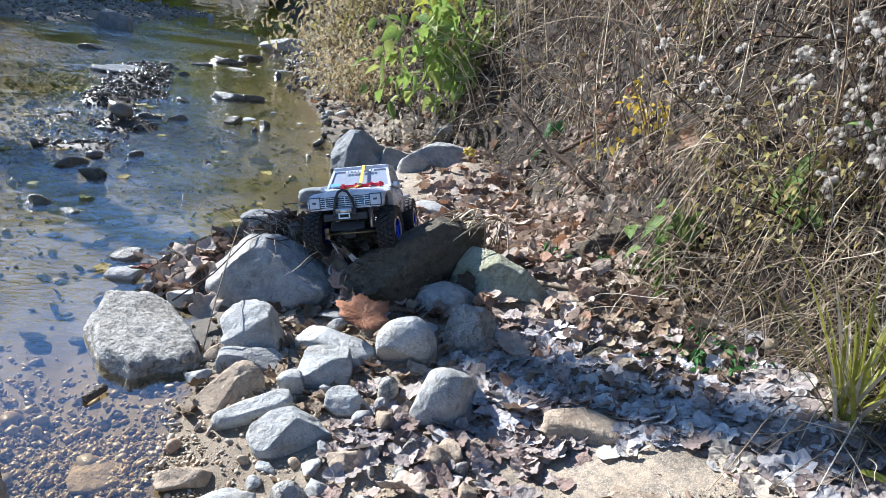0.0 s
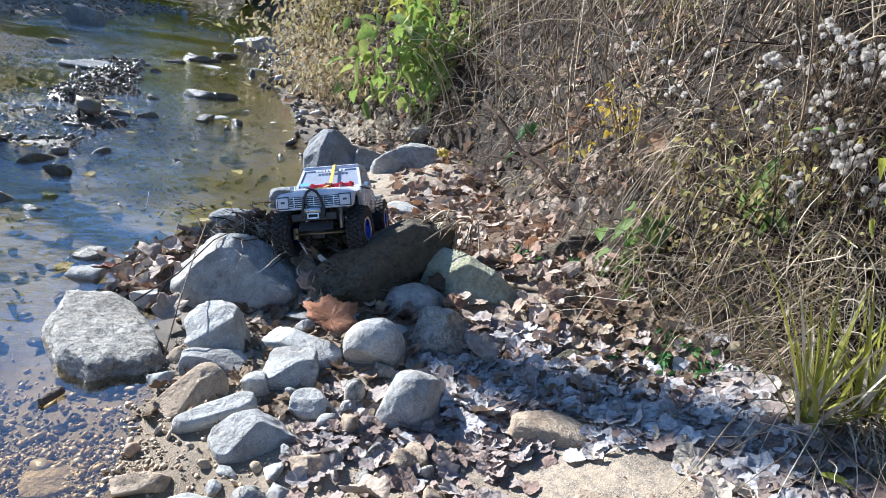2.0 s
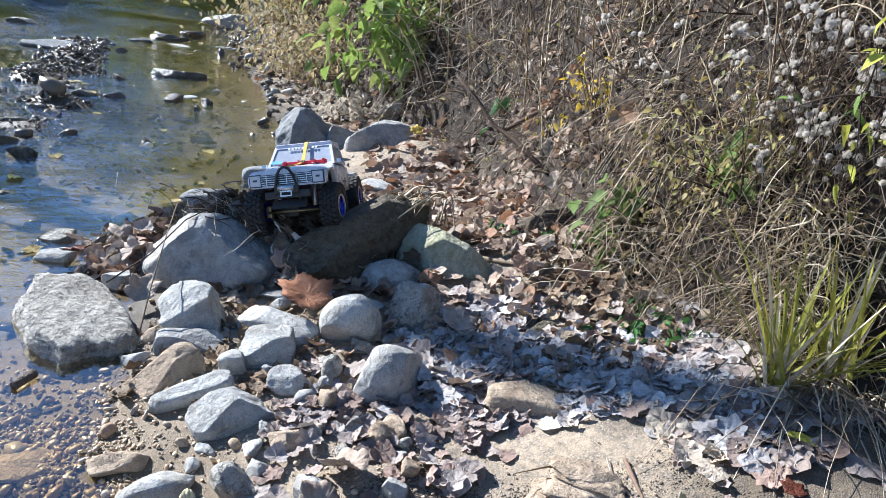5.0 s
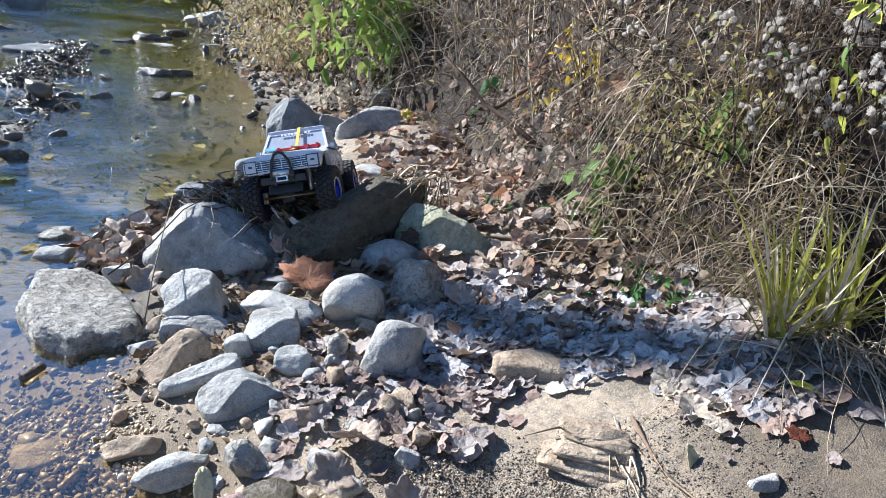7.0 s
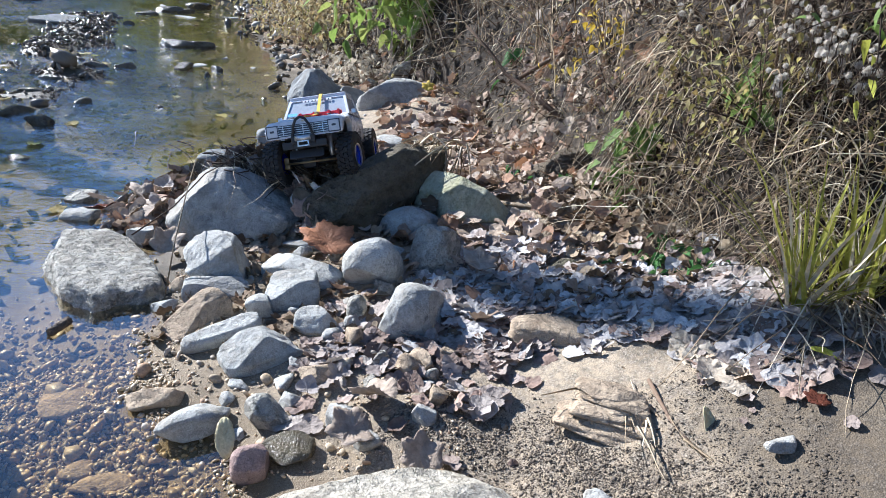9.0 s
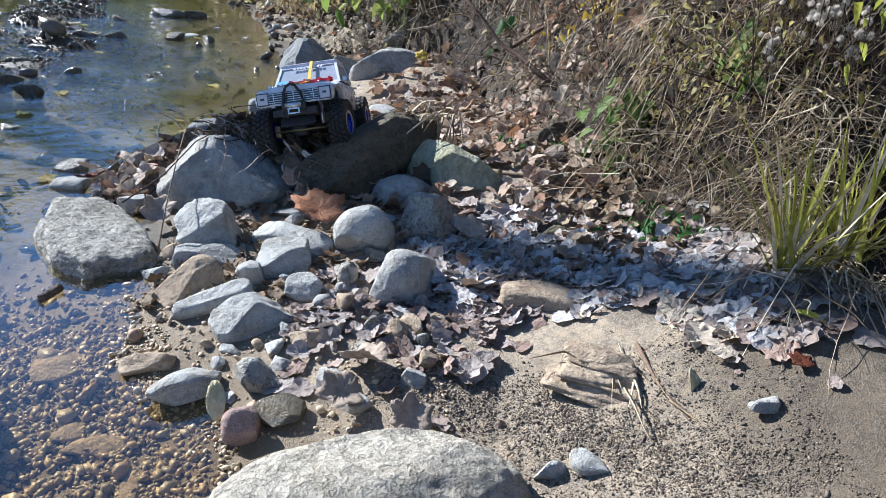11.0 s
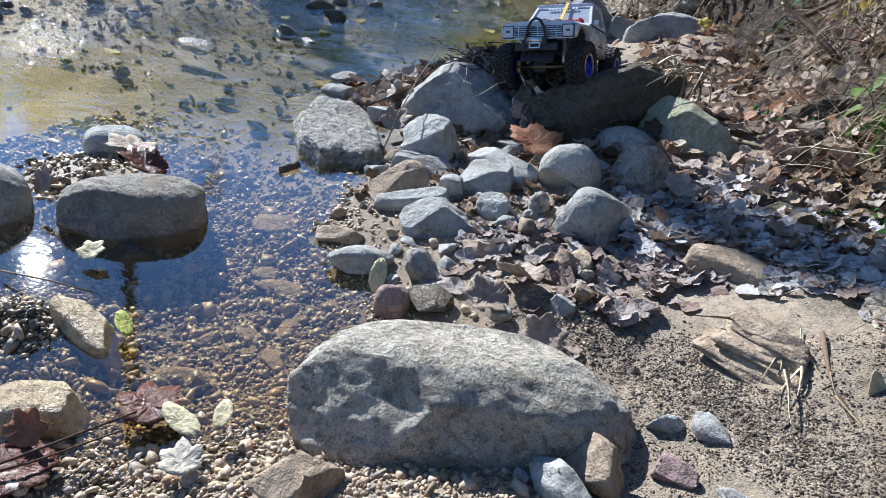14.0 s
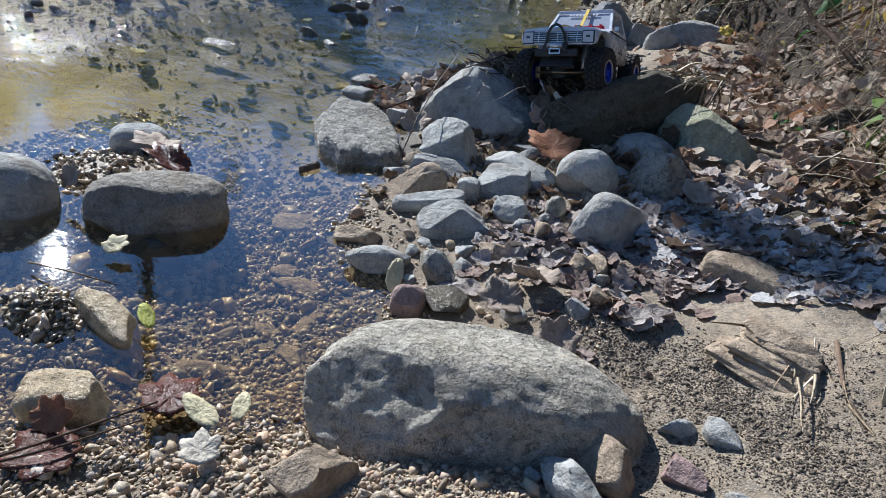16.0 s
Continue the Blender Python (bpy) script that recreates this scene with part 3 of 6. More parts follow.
stone(0.233, 0.765, 0.066, 0.15, 0.10, 0.045, -8, M_TAN, "flat tan sandstone sunk in leaves", 35, (-6, 2), p=5, cuts=4, lump=0.06, sub=5, bite=(0.8, 1.05))
stone(0.278, 0.987, 0.085, 0.085, 0.07, 0.055, -12, M_DARK, "mossy dark stone at the bank's foot", 36)
stone(0.49, 0.40, 0.155, 0.055, 0.032, 0.016, 10, M_GREY, "small flat stone on mud", 37)
stone(-0.690, 1.145, -0.01, 0.085, 0.06, 0.05, 25, M_GREY, SM, 38)
stone(-0.90, 1.235, -0.015, 0.13, 0.075, 0.04, 30, M_PALE, "low pale stone in the water's edge", 39)
stone(-0.95, 1.36, -0.015, 0.1, 0.07, 0.035, 20, M_ROUGH, "low rough stone in the water", 41)
# stones upstream, beside the bank
stone(-0.622, 2.75, -0.01, 0.25, 0.18, 0.185, 12, M_BLUEGREY, "round dark grey stone in the stream", 42, p=2.8, cuts=5, sub=5, bite=(0.65, 0.95), planes=((0.7, -0.2, 0.7, 0.72), (-0.8, -0.2, 0.5, 0.75)))
stone(-0.465, 2.74, 0.0, 0.18, 0.12, 0.115, 40, M_BLUEGREY, "grey stone at the bank's foot", 43, (0, 12), p=3.2, sub=5)
stone(-0.262, 2.66, 0.035, 0.31, 0.2, 0.15, 8, M_GREY, "broad pale flat-topped stone", 44, (4, 0), p=4.0, cuts=6, sub=5, bite=(0.7, 1.0))
stone(-0.575, 2.16, -0.01, 0.27, 0.13, 0.075, 14, M_BLUEGREY, "long grey stone at the water's edge", 45, (0, -6), p=3.4, cuts=5, bite=(0.7, 1.0))
stone(-0.40, 2.08, 0.0, 0.13, 0.08, 0.06, 0, M_GREY, SM, 46)
stone(-0.33, 2.22, 0.005, 0.11, 0.08, 0.06, 30, M_PALE, SM, 47)
stone(-0.60, 1.80, -0.01, 0.38, 0.13, 0.055, 8, M_BLUEGREY, "low flat stone at the water's edge", 48, p=4.2, cuts=5, bite=(0.75, 1.0), sub=5)
stone(-0.36, 1.86, 0.01, 0.24, 0.11, 0.055, 4, M_PALE, "flat pale stone among leaves", 49, p=2.8)
stone(-0.17, 2.05, 0.04, 0.2, 0.12, 0.05, -10, M_PALE, "flat pale stone among leaves", 50, p=2.8)
stone(-0.25, 3.25, 0.06, 0.3, 0.1, 0.13, 50, M_ROUGH, "leaning slab of rock on the bank", 51, (0, -20))
stone(-0.05, 3.12, 0.1, 0.13, 0.08, 0.17, 60, M_ROUGH, "upright rock on the bank", 52, (0, 20))
stone(0.34, 1.49, 0.11, 0.22, 0.14, 0.14, 10, M_EARTH, "earth-covered rock in the bank", 53, p=3.0, cuts=6, lump=0.2, sub=5)
stone(-2.5, 7.75, -0.03, 0.8, 0.4, 0.2, 17, M_GREY, "slab of rock by the far bank", 54, p=3)
stone(-2.2, 8.05, 0.05, 0.6, 0.3, 0.2, 10, M_DARK, "dark slab of rock by the far bank", 55, p=3)
stone(-1.50, 5.1, -0.02, 0.34, 0.16, 0.09, 15, M_DARK, "dark low stone by the far bank", 56)
stone(-1.60, 6.2, -0.02, 0.3, 0.2, 0.12, 15, M_GREY, "grey stone by the far bank", 57)
stone(-1.75, 5.75, -0.02, 0.28, 0.16, 0.10, 25, M_DARK, "dark low stone by the far bank", 58)
stone(-2.72, 4.45, -0.02, 0.42, 0.24, 0.075, 15, M_BLUEGREY, "low grey stone in the stream", 59)
stone(-4.55, 7.5, -0.03, 0.55, 0.34, 0.24, 15, M_BLUEGREY, "dark round stone in the stream", 60, p=2.4)
stone(-1.42, 1.66, -0.02, 0.09, 0.06, 0.04, 0, M_WETROCK, "wet dark stone breaking the surface", 61)
stone(-1.49, 1.28, -0.02, 0.16, 0.10, 0.03, 10, M_WETROCK, "wet flat stone awash in the stream", 62)
stone(-1.45, 2.02, -0.02, 0.13, 0.08, 0.05, 10, M_WETROCK, "wet dark stone breaking the surface", 63)
stone(-1.28, 1.63, -0.02, 0.1, 0.07, 0.03, 10, M_WETROCK, "wet dark stone breaking the surface", 69)
WETS = "dark wet stone breaking the surface of the riffle"
for x, y, w in ((-2.57, 5.48, 0.22), (-2.57, 5.87, 0.28), (-2.46, 5.97, 0.2), (-2.51, 6.48, 0.3), (-2.71, 5.12, 0.16), (-1.78, 4.04, 0.24), (-1.66, 4.13, 0.2), (-1.46, 3.36, 0.17), (-1.29, 3.39, 0.13), (-1.29, 3.24, 0.09), (-1.71, 2.41, 0.13), (-1.21, 2.44, 0.07), (-1.81, 2.71, 0.1), (-1.8, 3.12, 0.14), (-1.59, 2.11, 0.16), (-1.49, 2.36, 0.1), (-3.56, 5.49, 0.25), (-1.66, 5.34, 0.22), (-1.53, 5.44, 0.24), (-1.69, 3.2, 0.13), (-1.91, 3.71, 0.12), (-2.41, 4.78, 0.12), (-2.2, 6.7, 0.24), (-1.95, 6.5, 0.2)):
    stone(x, y, -0.02, w, w * 0.5, 0.03 + 0.12 * w, 10 + 200 * x, M_WETROCK, WETS, group="stones in the riffle", p=3.2)
for x, y, w in ((-1.44, 3.45, 0.2), (-1.62, 4.2, 0.24), (-1.38, 3.79, 0.1), (-1.18, 2.4, 0.12), (-2.3, 5.6, 0.3), (-1.16, 3.62, 0.12), (-2.05, 5.95, 0.3), (-2.75, 6.2, 0.35)):
    stone(x, y, -0.02, w, w * 0.4, 0.026, 20 + 90 * x, M_PALE, "pale flat stone just above the water", group="stones in the riffle", p=3.5)
# stones in the near pool
stone(-0.722, 0.372, -0.03, 0.24, 0.14, 0.10, 51, M_TANGREY, "rounded grey stone standing in the pool", 64, p=3.2, cuts=4, sub=5, bite=(0.7, 0.95))
stone(-0.945, 0.215, -0.03, 0.2, 0.15, 0.115, 55, M_GREY, "blue-grey rounded stone in the pool", 65, p=2.5, cuts=3, sub=5)
stone(-0.985, 0.555, -0.02, 0.12, 0.085, 0.065, 45, M_PALE, "small pale round stone on the pebble bank", 66, cuts=2)
stone(-0.430, -0.018, -0.012, 0.115, 0.075, 0.05, 35, M_WETTAN, "wet sunlit tan stone at the pool's edge", 67, (0, 4), p=2.8, cuts=5, sub=5, bite=(0.7, 0.95))
stone(-0.525, 0.118, -0.02, 0.15, 0.05, 0.042, -10, M_WETTAN, "wet mossy tan slab awash in the pool", 68, (0, 10), p=3.4, cuts=5, bite=(0.75, 1.0), sub=5)
stone(-0.645, 0.30, -0.04, 0.12, 0.06, 0.045, 20, M_WETROCK, "wet dark stone awash in the pool", 70)
# stones in front of the boulder
stone(-0.115, 0.047, 0.024, 0.112, 0.07, 0.045, 42, M_TAN, "flat tan stone before the boulder", 71, p=2.8)
stone(0.135, 0.170, 0.052, 0.13, 0.036, 0.034, -25, M_PALE, "narrow pale stone before the boulder", 72)
stone(0.158, 0.222, 0.052, 0.085, 0.055, 0.04, -20, M_TAN, "pinkish tan angular stone", 73, p=2.6, cuts=8)
stone(0.262, 0.350, 0.06, 0.066, 0.045, 0.024, -30, M_PALE, "small white flat stone on grit", 74)
stone(0.212, 0.342, 0.05, 0.055, 0.022, 0.024, 30, M_PALE, "small white wedge-shaped stone", 75)
stone(0.232, 0.262, 0.054, 0.066, 0.035, 0.028, -30, M_RED, "small reddish-brown stone on grit", 76)
stone(0.305, 0.25, 0.062, 0.075, 0.06, 0.028, 0, M_GREY, "grey flat stone on grit", 77)
stone(0.09, 0.185, 0.028, 0.03, 0.026, 0.022, 0, M_GREY, SM, 78)


def layered_stone(x, y, z, w, d, rz):
    """A weathered tan stone split into thin layers."""
    thing = new("layered_stone")
    thing.matrix_world = pose(x, y, z, 0, 0, rz)
    for i in range(7):
        ob = part("layer", stone_bm(w * (1.04 - 0.05 * i), d * (1 - 0.07 * i), 0.014, 300 + i, p=4.5, cuts=9, lump=0.08, sub=4, bite=(0.72, 1.0)), M_TAN, thing)
        ob.matrix_basis = pose(0.006 * (i % 3) - 0.004, 0.007 * i, 0.0058 * i, 3, 1.2 * (i % 3) - 1, 3 * (i % 4) - 5)
    FOOTPRINTS.append((x, y, w / 2, d / 2, radians(rz)))
    tagged(thing, "tan sandstone split into thin weathered layers", "stone")


layered_stone(0.288, 0.488, 0.092, 0.145, 0.085, -14)


def covered(x, y, k=1.0):
    """Which of the points lie under a stone."""
    out = np.zeros(len(x), bool)
    for a, b, u, v, r in FOOTPRINTS:
        dx, dy = x - a, y - b
        p, q = dx * math.cos(r) + dy * math.sin(r), -dx * math.sin(r) + dy * math.cos(r)
        out |= (p / u) ** 2 + (q / v) ** 2 < k
    return out

# == loose gravel ==


def pebble_shapes(n, sub):
    out = []
    for i in range(n):
        bm = stone_bm(1, 0.55 + 0.06 * i, 0.35 + 0.05 * (i % 4), 900 + i, p=2.3, cuts=3, lump=0.12, sub=sub)
        bmesh.ops.triangulate(bm, faces=bm.faces)
        bm.verts.index_update()
        out.append((np.array([v.co[:] for v in bm.verts]), np.array([[v.index for v in f.verts] for f in bm.faces])))
        bm.free()
    return out


PEBBLES = pebble_shapes(8, 2)
GRAINS = pebble_shapes(5, 1)


def strew(name, xs, ys, sizes, shapes, mat, label, lift=0.15, keep_clear=0.8, tilt=0.5):
    """Pebbles lying on the ground, as one object."""
    free = ~covered(xs, ys, keep_clear)
    xs, ys, sizes = xs[free], ys[free], sizes[free]
    k = len(xs)
    loc = np.stack([xs, ys, ground_z(xs, ys) + sizes * lift], -1)
    rot = turns(rng.normal(0, tilt, k), rng.normal(0, tilt, k), rng.uniform(0, 6.3, k))
    size = sizes[:, None] * rng.uniform(0.75, 1.2, (k, 3))
    v, t = spread(shapes, rng.integers(0, len(shapes), k), loc, rot, size)
    return tagged(soup(name, v, t, mat, True), label, "gravel", kind="stuff")


def cloud(n, x, y, sx, sy):
    return rng.normal(x, sx, n), rng.normal(y, sy, n)


# pool bed and near beach
bx, by = rng.uniform(-1.25, -0.1, 15000), rng.uniform(-0.25, 1.0, 15000)
ins = (smooth_z(bx, by) < -0.002) & (by < 0.62 + 0.3 * rng.uniform(0, 1, 15000))
strew("pool_gravel", bx[ins], by[ins], rng.lognormal(-4.65, 0.5, ins.sum()), GRAINS, M_WETPEB, "brown and grey pebbles on the pool bed")
bx, by = rng.uniform(-0.75, 0.1, 9000), rng.uniform(-0.35, 0.2, 9000)
ins = (smooth_z(bx, by) > 0.002) & (by < 0.16 + 0.25 * bx + 0.09)
strew("beach_gravel", bx[ins], by[ins], rng.lognormal(-4.95, 0.55, ins.sum()), GRAINS, M_PEBBLE, "small tan and grey pebbles on the beach")
bx, by = rng.uniform(0.0, 0.55, 26000), rng.uniform(0.05, 0.62, 26000)
ins = lattice(bx * 9, by * 9, 12) + 0.9 * np.exp(-(((bx - 0.28) / 0.2) ** 2 + ((by - 0.32) / 0.2) ** 2)) > 0.8
strew("sand_grit", bx[ins], by[ins], rng.lognormal(-6.15, 0.45, ins.sum()), GRAINS, M_GRIT, "fine dark grit on the sand", 0.1)
# a slanting band of dark grit from behind the boulder to the lower right
u, w = rng.uniform(-0.1, 0.5, 16000), rng.normal(0, 0.042, 16000)
strew("damp_grit", 0.25 + 0.515 * w + 0.857 * (u - 0.2), 0.41 + 0.857 * w - 0.515 * (u - 0.2), rng.lognormal(-5.95, 0.45, 16000), GRAINS, M_GRIT, "dark grit between the boulder and the sand", 0.1)
bx, by = rng.uniform(-0.55, 0.1, 6000), rng.uniform(0.4, 1.25, 6000)
strew("bar_gravel", bx, by, rng.lognormal(-5.5, 0.5, 6000), GRAINS, M_PEBBLE, "damp grit and small stones on the bar")
bx, by = rng.uniform(-0.62, -0.05, 230), rng.uniform(0.42, 1.3, 230)
strew("bar_pebbles", bx, by, rng.lognormal(-4.4, 0.45, 230), PEBBLES, M_PEBBLE, "small stones between the larger ones", 0.2, 0.6)
bx, by = rng.uniform(-0.8, -0.08, 12000), rng.uniform(-0.3, 0.65, 12000)
ins = (smooth_z(bx, by) < 0.004) & (smooth_z(bx, by) > -0.06)
strew("pool_gravel", bx[ins], by[ins], rng.lognormal(-4.9, 0.4, ins.sum()), GRAINS, M_WETPEB, "small tan and brown pebbles of the pool bed")
bx, by = rng.uniform(-0.7, 0.15, 14000), rng.uniform(-0.35, 0.2, 14000)
ins = (smooth_z(bx, by) > -0.004) & (by < 0.25 + 0.25 * bx)
strew("beach_gravel", bx[ins], by[ins], rng.lognormal(-5.15, 0.4, ins.sum()), GRAINS, M_PEBBLE, "fine tan pebbles of the beach")
# gravel banks in the stream
bar_y = rng.uniform(2.0, 5.4, 9000)
bx, by = np.concatenate([(-1.76 - 0.36 * (bar_y - 2.3) + rng.normal(0, 0.3, 9000), bar_y), cloud(1500, -2.05, 1.35, 0.4, 0.36), cloud(420, -0.93, 0.44, 0.14, 0.13), cloud(900, -3.6, 5.4, 0.6, 0.8), cloud(420, -0.60, 0.075, 0.09, 0.06)], 1)
strew("stream_gravel", bx, by, rng.lognormal(-4.3, 0.5, len(bx)) * np.clip(by * 0.3, 0.6, 1.1), GRAINS, M_STREAMPEB, "wet dark gravel breaking the surface", 0.25)
bx, by = rng.uniform(-9, -4.3, 2500), rng.uniform(6.8, 13, 2500)
strew("far_gravel", bx, by, rng.lognormal(-3.2, 0.5, 2500), GRAINS, M_BANKPEB, "pale grey gravel of a bar upstream", 0.25)
bx, by = rng.uniform(-3.6, -0.6, 3000), rng.uniform(0.9, 7.5, 3000)
strew("stream_bed_stones", bx, by, rng.lognormal(-3.6, 0.5, 3000), GRAINS, M_STREAMPEB, "brown stones on the stream bed", 0.25)
bx = rng.uniform(0, 1, 260)
by = 1.5 + 7 * bx**1.5
bx = np.interp(by, SHORE_Y, SHORE_X) + np.abs(rng.normal(0.12, 0.16, 260))
strew("bank_foot_stones", bx, by, rng.lognormal(-3.1, 0.45, 260) * np.clip(by * 0.25, 0.6, 1.6), PEBBLES, M_BANKPEB, "loose stones along the foot of the bank", 0.2)

# flat stones under the pool surface and cobbles, each its own thing
FLAT = "flat tan stone under shallow water"
for x, y, w, d, r in ((-0.385, 0.155, 0.085, 0.05, 20), (-0.415, 0.40, 0.13, 0.05, 10), (-0.545, 0.545, 0.14, 0.09, 30), (-0.335, 0.32, 0.05, 0.09, 5), (-0.38, 0.27, 0.045, 0.04, 0), (-0.30, 0.235, 0.06, 0.04, 0), (-0.43, 0.24, 0.05, 0.04, 50), (-0.47, 0.42, 0.06, 0.045, 0)):
    stone(x, y, float(ground_z(np.array([x]), np.array([y]))[0]) - 0.004, w, d, 0.014, r, M_TAN, FLAT, 0, (0, 0), "submerged_stone", p=2.6, sub=3)

# smaller stones wedged between the large ones
made = 0
while made < 34:
    x, y = float(rng.uniform(-0.52, 0.06)), float(rng.uniform(0.44, 1.10))
    if covered(np.array([x]), np.array([y]), 1.5)[0] or x < np.interp(y, SHORE_Y, SHORE_X) + 0.02:
        continue
    w = float(rng.uniform(0.025, 0.058))
    stone(x, y, float(ground_z(np.array([x]), np.array([y]))[0]) - 0.004, w, w * float(rng.uniform(0.5, 0.9)), w * float(rng.uniform(0.35, 0.75)), float(rng.uniform(0, 180)), (M_PALE, M_GREY, M_ROUGH, M_TAN)[made % 4], "small angular stone wedged between larger ones", 400 + made, (float(rng.uniform(-20, 20)), float(rng.uniform(-20, 20))), group="small stones on the bar", sub=3)
    made += 1

# == fallen leaves ==


def leaf_shape(kind, curl, seed, n=26, rings=(0.55, 1.0)):
    """Leaf of unit width, lobed and toothed like plane, heart-shaped like poplar, or oval; rolled about a chance axis."""
    r = np.random.default_rng(seed)
    a = np.linspace(0, 2 * np.pi, n, endpoint=False) + np.pi / 2
    tooth = np.where(np.arange(n) % 2 == 0, 1.0, -1.0)
    if kind == "lobed":
        rad = np.full(n, 0.31)
        for mid, far in ((0, 0.20), (0.95, 0.17), (-0.95, 0.17), (1.95, 0.10), (-1.95, 0.10)):
            da = (a - np.pi / 2 - mid + np.pi) % (2 * np.pi) - np.pi
            rad = np.maximum(rad, 0.29 + far * np.exp(-np.abs(da / 0.38) ** 1.6))
        rad = rad + (0.016 if n < 40 else 0.009) * tooth + r.uniform(-0.025, 0.02, n)
        rim = np.stack([rad * np.cos(a), rad * np.sin(a) - 0.03], -1)
    elif kind == "heart":
        t = a - np.pi / 2
        rad = 0.34 + 0.13 * np.exp(-((np.abs((t + np.pi) % (2 * np.pi) - np.pi) / 0.5) ** 2)) - 0.13 * np.exp(-(((t - np.pi) / 0.35) ** 2)) + 0.012 * tooth + r.uniform(-0.018, 0.018, n)
        rim = np.stack([1.05 * rad * np.cos(a), rad * np.sin(a)], -1)
    else:
        rim = np.stack([0.23 * np.cos(a), 0.5 * np.sin(a) * (1 - 0.12 * np.cos(a) ** 2)], -1)
        rim += r.uniform(-0.012, 0.012, rim.shape)
    flat2 = np.concatenate([[[0, 0]]] + [rim * q for q in rings])
    x, y = flat2[:, 0], flat2[:, 1]
    ph = r.uniform(0, 6.3, 6)
    ang = np.arctan2(y, x)
    out = np.hypot(x, y)
    lift = 0.10 * np.abs(x) * (1 + curl) + curl * out * (0.11 * np.sin(2 * ang + ph[0]) + 0.08 * np.sin(3 * ang + ph[1]) + 0.05 * out * np.sin(6 * ang + ph[2])) + (0.020 if n < 40 else 0.006) * r.normal(size=len(x))
    d, e = x * np.cos(ph[3]) + y * np.sin(ph[3]), -x * np.sin(ph[3]) + y * np.cos(ph[3])
    k = 0.05 + 1.9 * curl
    roll = d * k
    p = np.sin(roll) / k - lift * np.sin(roll)
    z = (1 - np.cos(roll)) / k + lift * np.cos(roll)
    v = np.stack([p * np.cos(ph[3]) - e * np.sin(ph[3]), p * np.sin(ph[3]) + e * np.cos(ph[3]), z], -1)
    i = np.arange(n)
    j = (i + 1) % n
    t = [np.stack([0 * i, 1 + i, 1 + j], -1)]
    for q in range(len(rings) - 1):
        o, w = 1 + q * n, 1 + (q + 1) * n
        t += [np.stack([o + i, w + i, w + j], -1), np.stack([o + i, w + j, o + j], -1)]
    return v, np.concatenate(t)


LEAVES = [leaf_shape(("heart", "lobed", "heart")[i % 3], c, 50 + i) for i, c in enumerate((0.15, 0.25, 0.4, 0.6, 0.5, 0.8))] + [leaf_shape("lobed", 1.3, 61), leaf_shape("oval", 0.4, 70), leaf_shape("oval", 1.1, 71), leaf_shape("heart", 1.6, 72)]


def litter(name, xs, ys, sizes, mat, label, pile=0.0, clear=0.95, tilt=0.35, kinds=10):
    """Fallen leaves that lie along the ground's slope."""
    open_sand = (xs > 0.1 + 0.1 * rng.uniform(0, 1, len(xs))) & (xs < 0.42) & (ys < 0.72 - 0.06 * rng.uniform(0, 1, len(xs)))
    free = ~covered(xs, ys, clear) & ~open_sand
    xs, ys, sizes = xs[free], ys[free], sizes[free]
    k = len(xs)
    loc = np.stack([xs, ys, ground_z(xs, ys) + 0.004 + rng.uniform(0, 1, k) ** 2 * pile], -1)
    gx, gy = (smooth_z(xs + 0.03, ys) - smooth_z(xs - 0.03, ys)) / 0.06, (smooth_z(xs, ys + 0.03) - smooth_z(xs, ys - 0.03)) / 0.06
    lie = turns(np.arctan(np.clip(gy, -1, 1)), -np.arctan(np.clip(gx, -1, 1)), 0 * gx)
    rot = lie @ turns(rng.normal(0, tilt, k) + np.where(rng.uniform(0, 1, k) < 0.4, np.pi, 0), rng.normal(0, tilt, k), 0 * xs) @ turns(0 * xs, 0 * xs, rng.uniform(0, 6.3, k))
    v, t = spread(LEAVES, rng.integers(0, kinds, k), loc, rot, sizes)
    return tagged(soup(name, v, t, mat, True), label, "leaf litter", kind="stuff")


# grey leaves that drifted down the bar beside the sand
def drift(n, x0, x1, y0, y1, wide):
    u, w = rng.uniform(0, 1, n), rng.normal(0, wide, n)
    return x0 + (x1 - x0) * u, y0 + (y1 - y0) * u + w


litter("leaf_litter", *drift(1000, -0.02, 0.58, 0.96, 0.72, 0.085), rng.uniform(0.032, 0.074, 1000), M_LITTER, "weathered grey leaves drifted over the sand", 0.012, 0.95, 0.2, 7)
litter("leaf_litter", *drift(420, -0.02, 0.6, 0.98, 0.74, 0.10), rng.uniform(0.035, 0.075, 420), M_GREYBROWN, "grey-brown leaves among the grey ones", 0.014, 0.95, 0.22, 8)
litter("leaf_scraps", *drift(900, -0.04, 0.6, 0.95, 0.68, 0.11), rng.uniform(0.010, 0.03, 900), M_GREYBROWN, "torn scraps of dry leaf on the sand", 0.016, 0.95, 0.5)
# the mud's leaves use the darker mix; its shade is in their colour
n = 130
litter("leaf_litter", rng.normal(0.56, 0.07, n), rng.normal(0.64, 0.06, n), rng.uniform(0.04, 0.08, n), M_GREYBROWN, "broad leaves on the mud, darkened for the shade there", 0.008, 0.95, 0.12, 4)
# here too the shade among the stones is carried by darker leaves
n = 460
litter("leaf_litter", rng.uniform(-0.2, 0.22, n), rng.normal(0.72, 0.11, n), rng.uniform(0.03, 0.065, n), M_GREYBROWN, "weathered leaves between the stones, darkened for shade", 0.010, 0.9, 0.25, 7)
n = 520
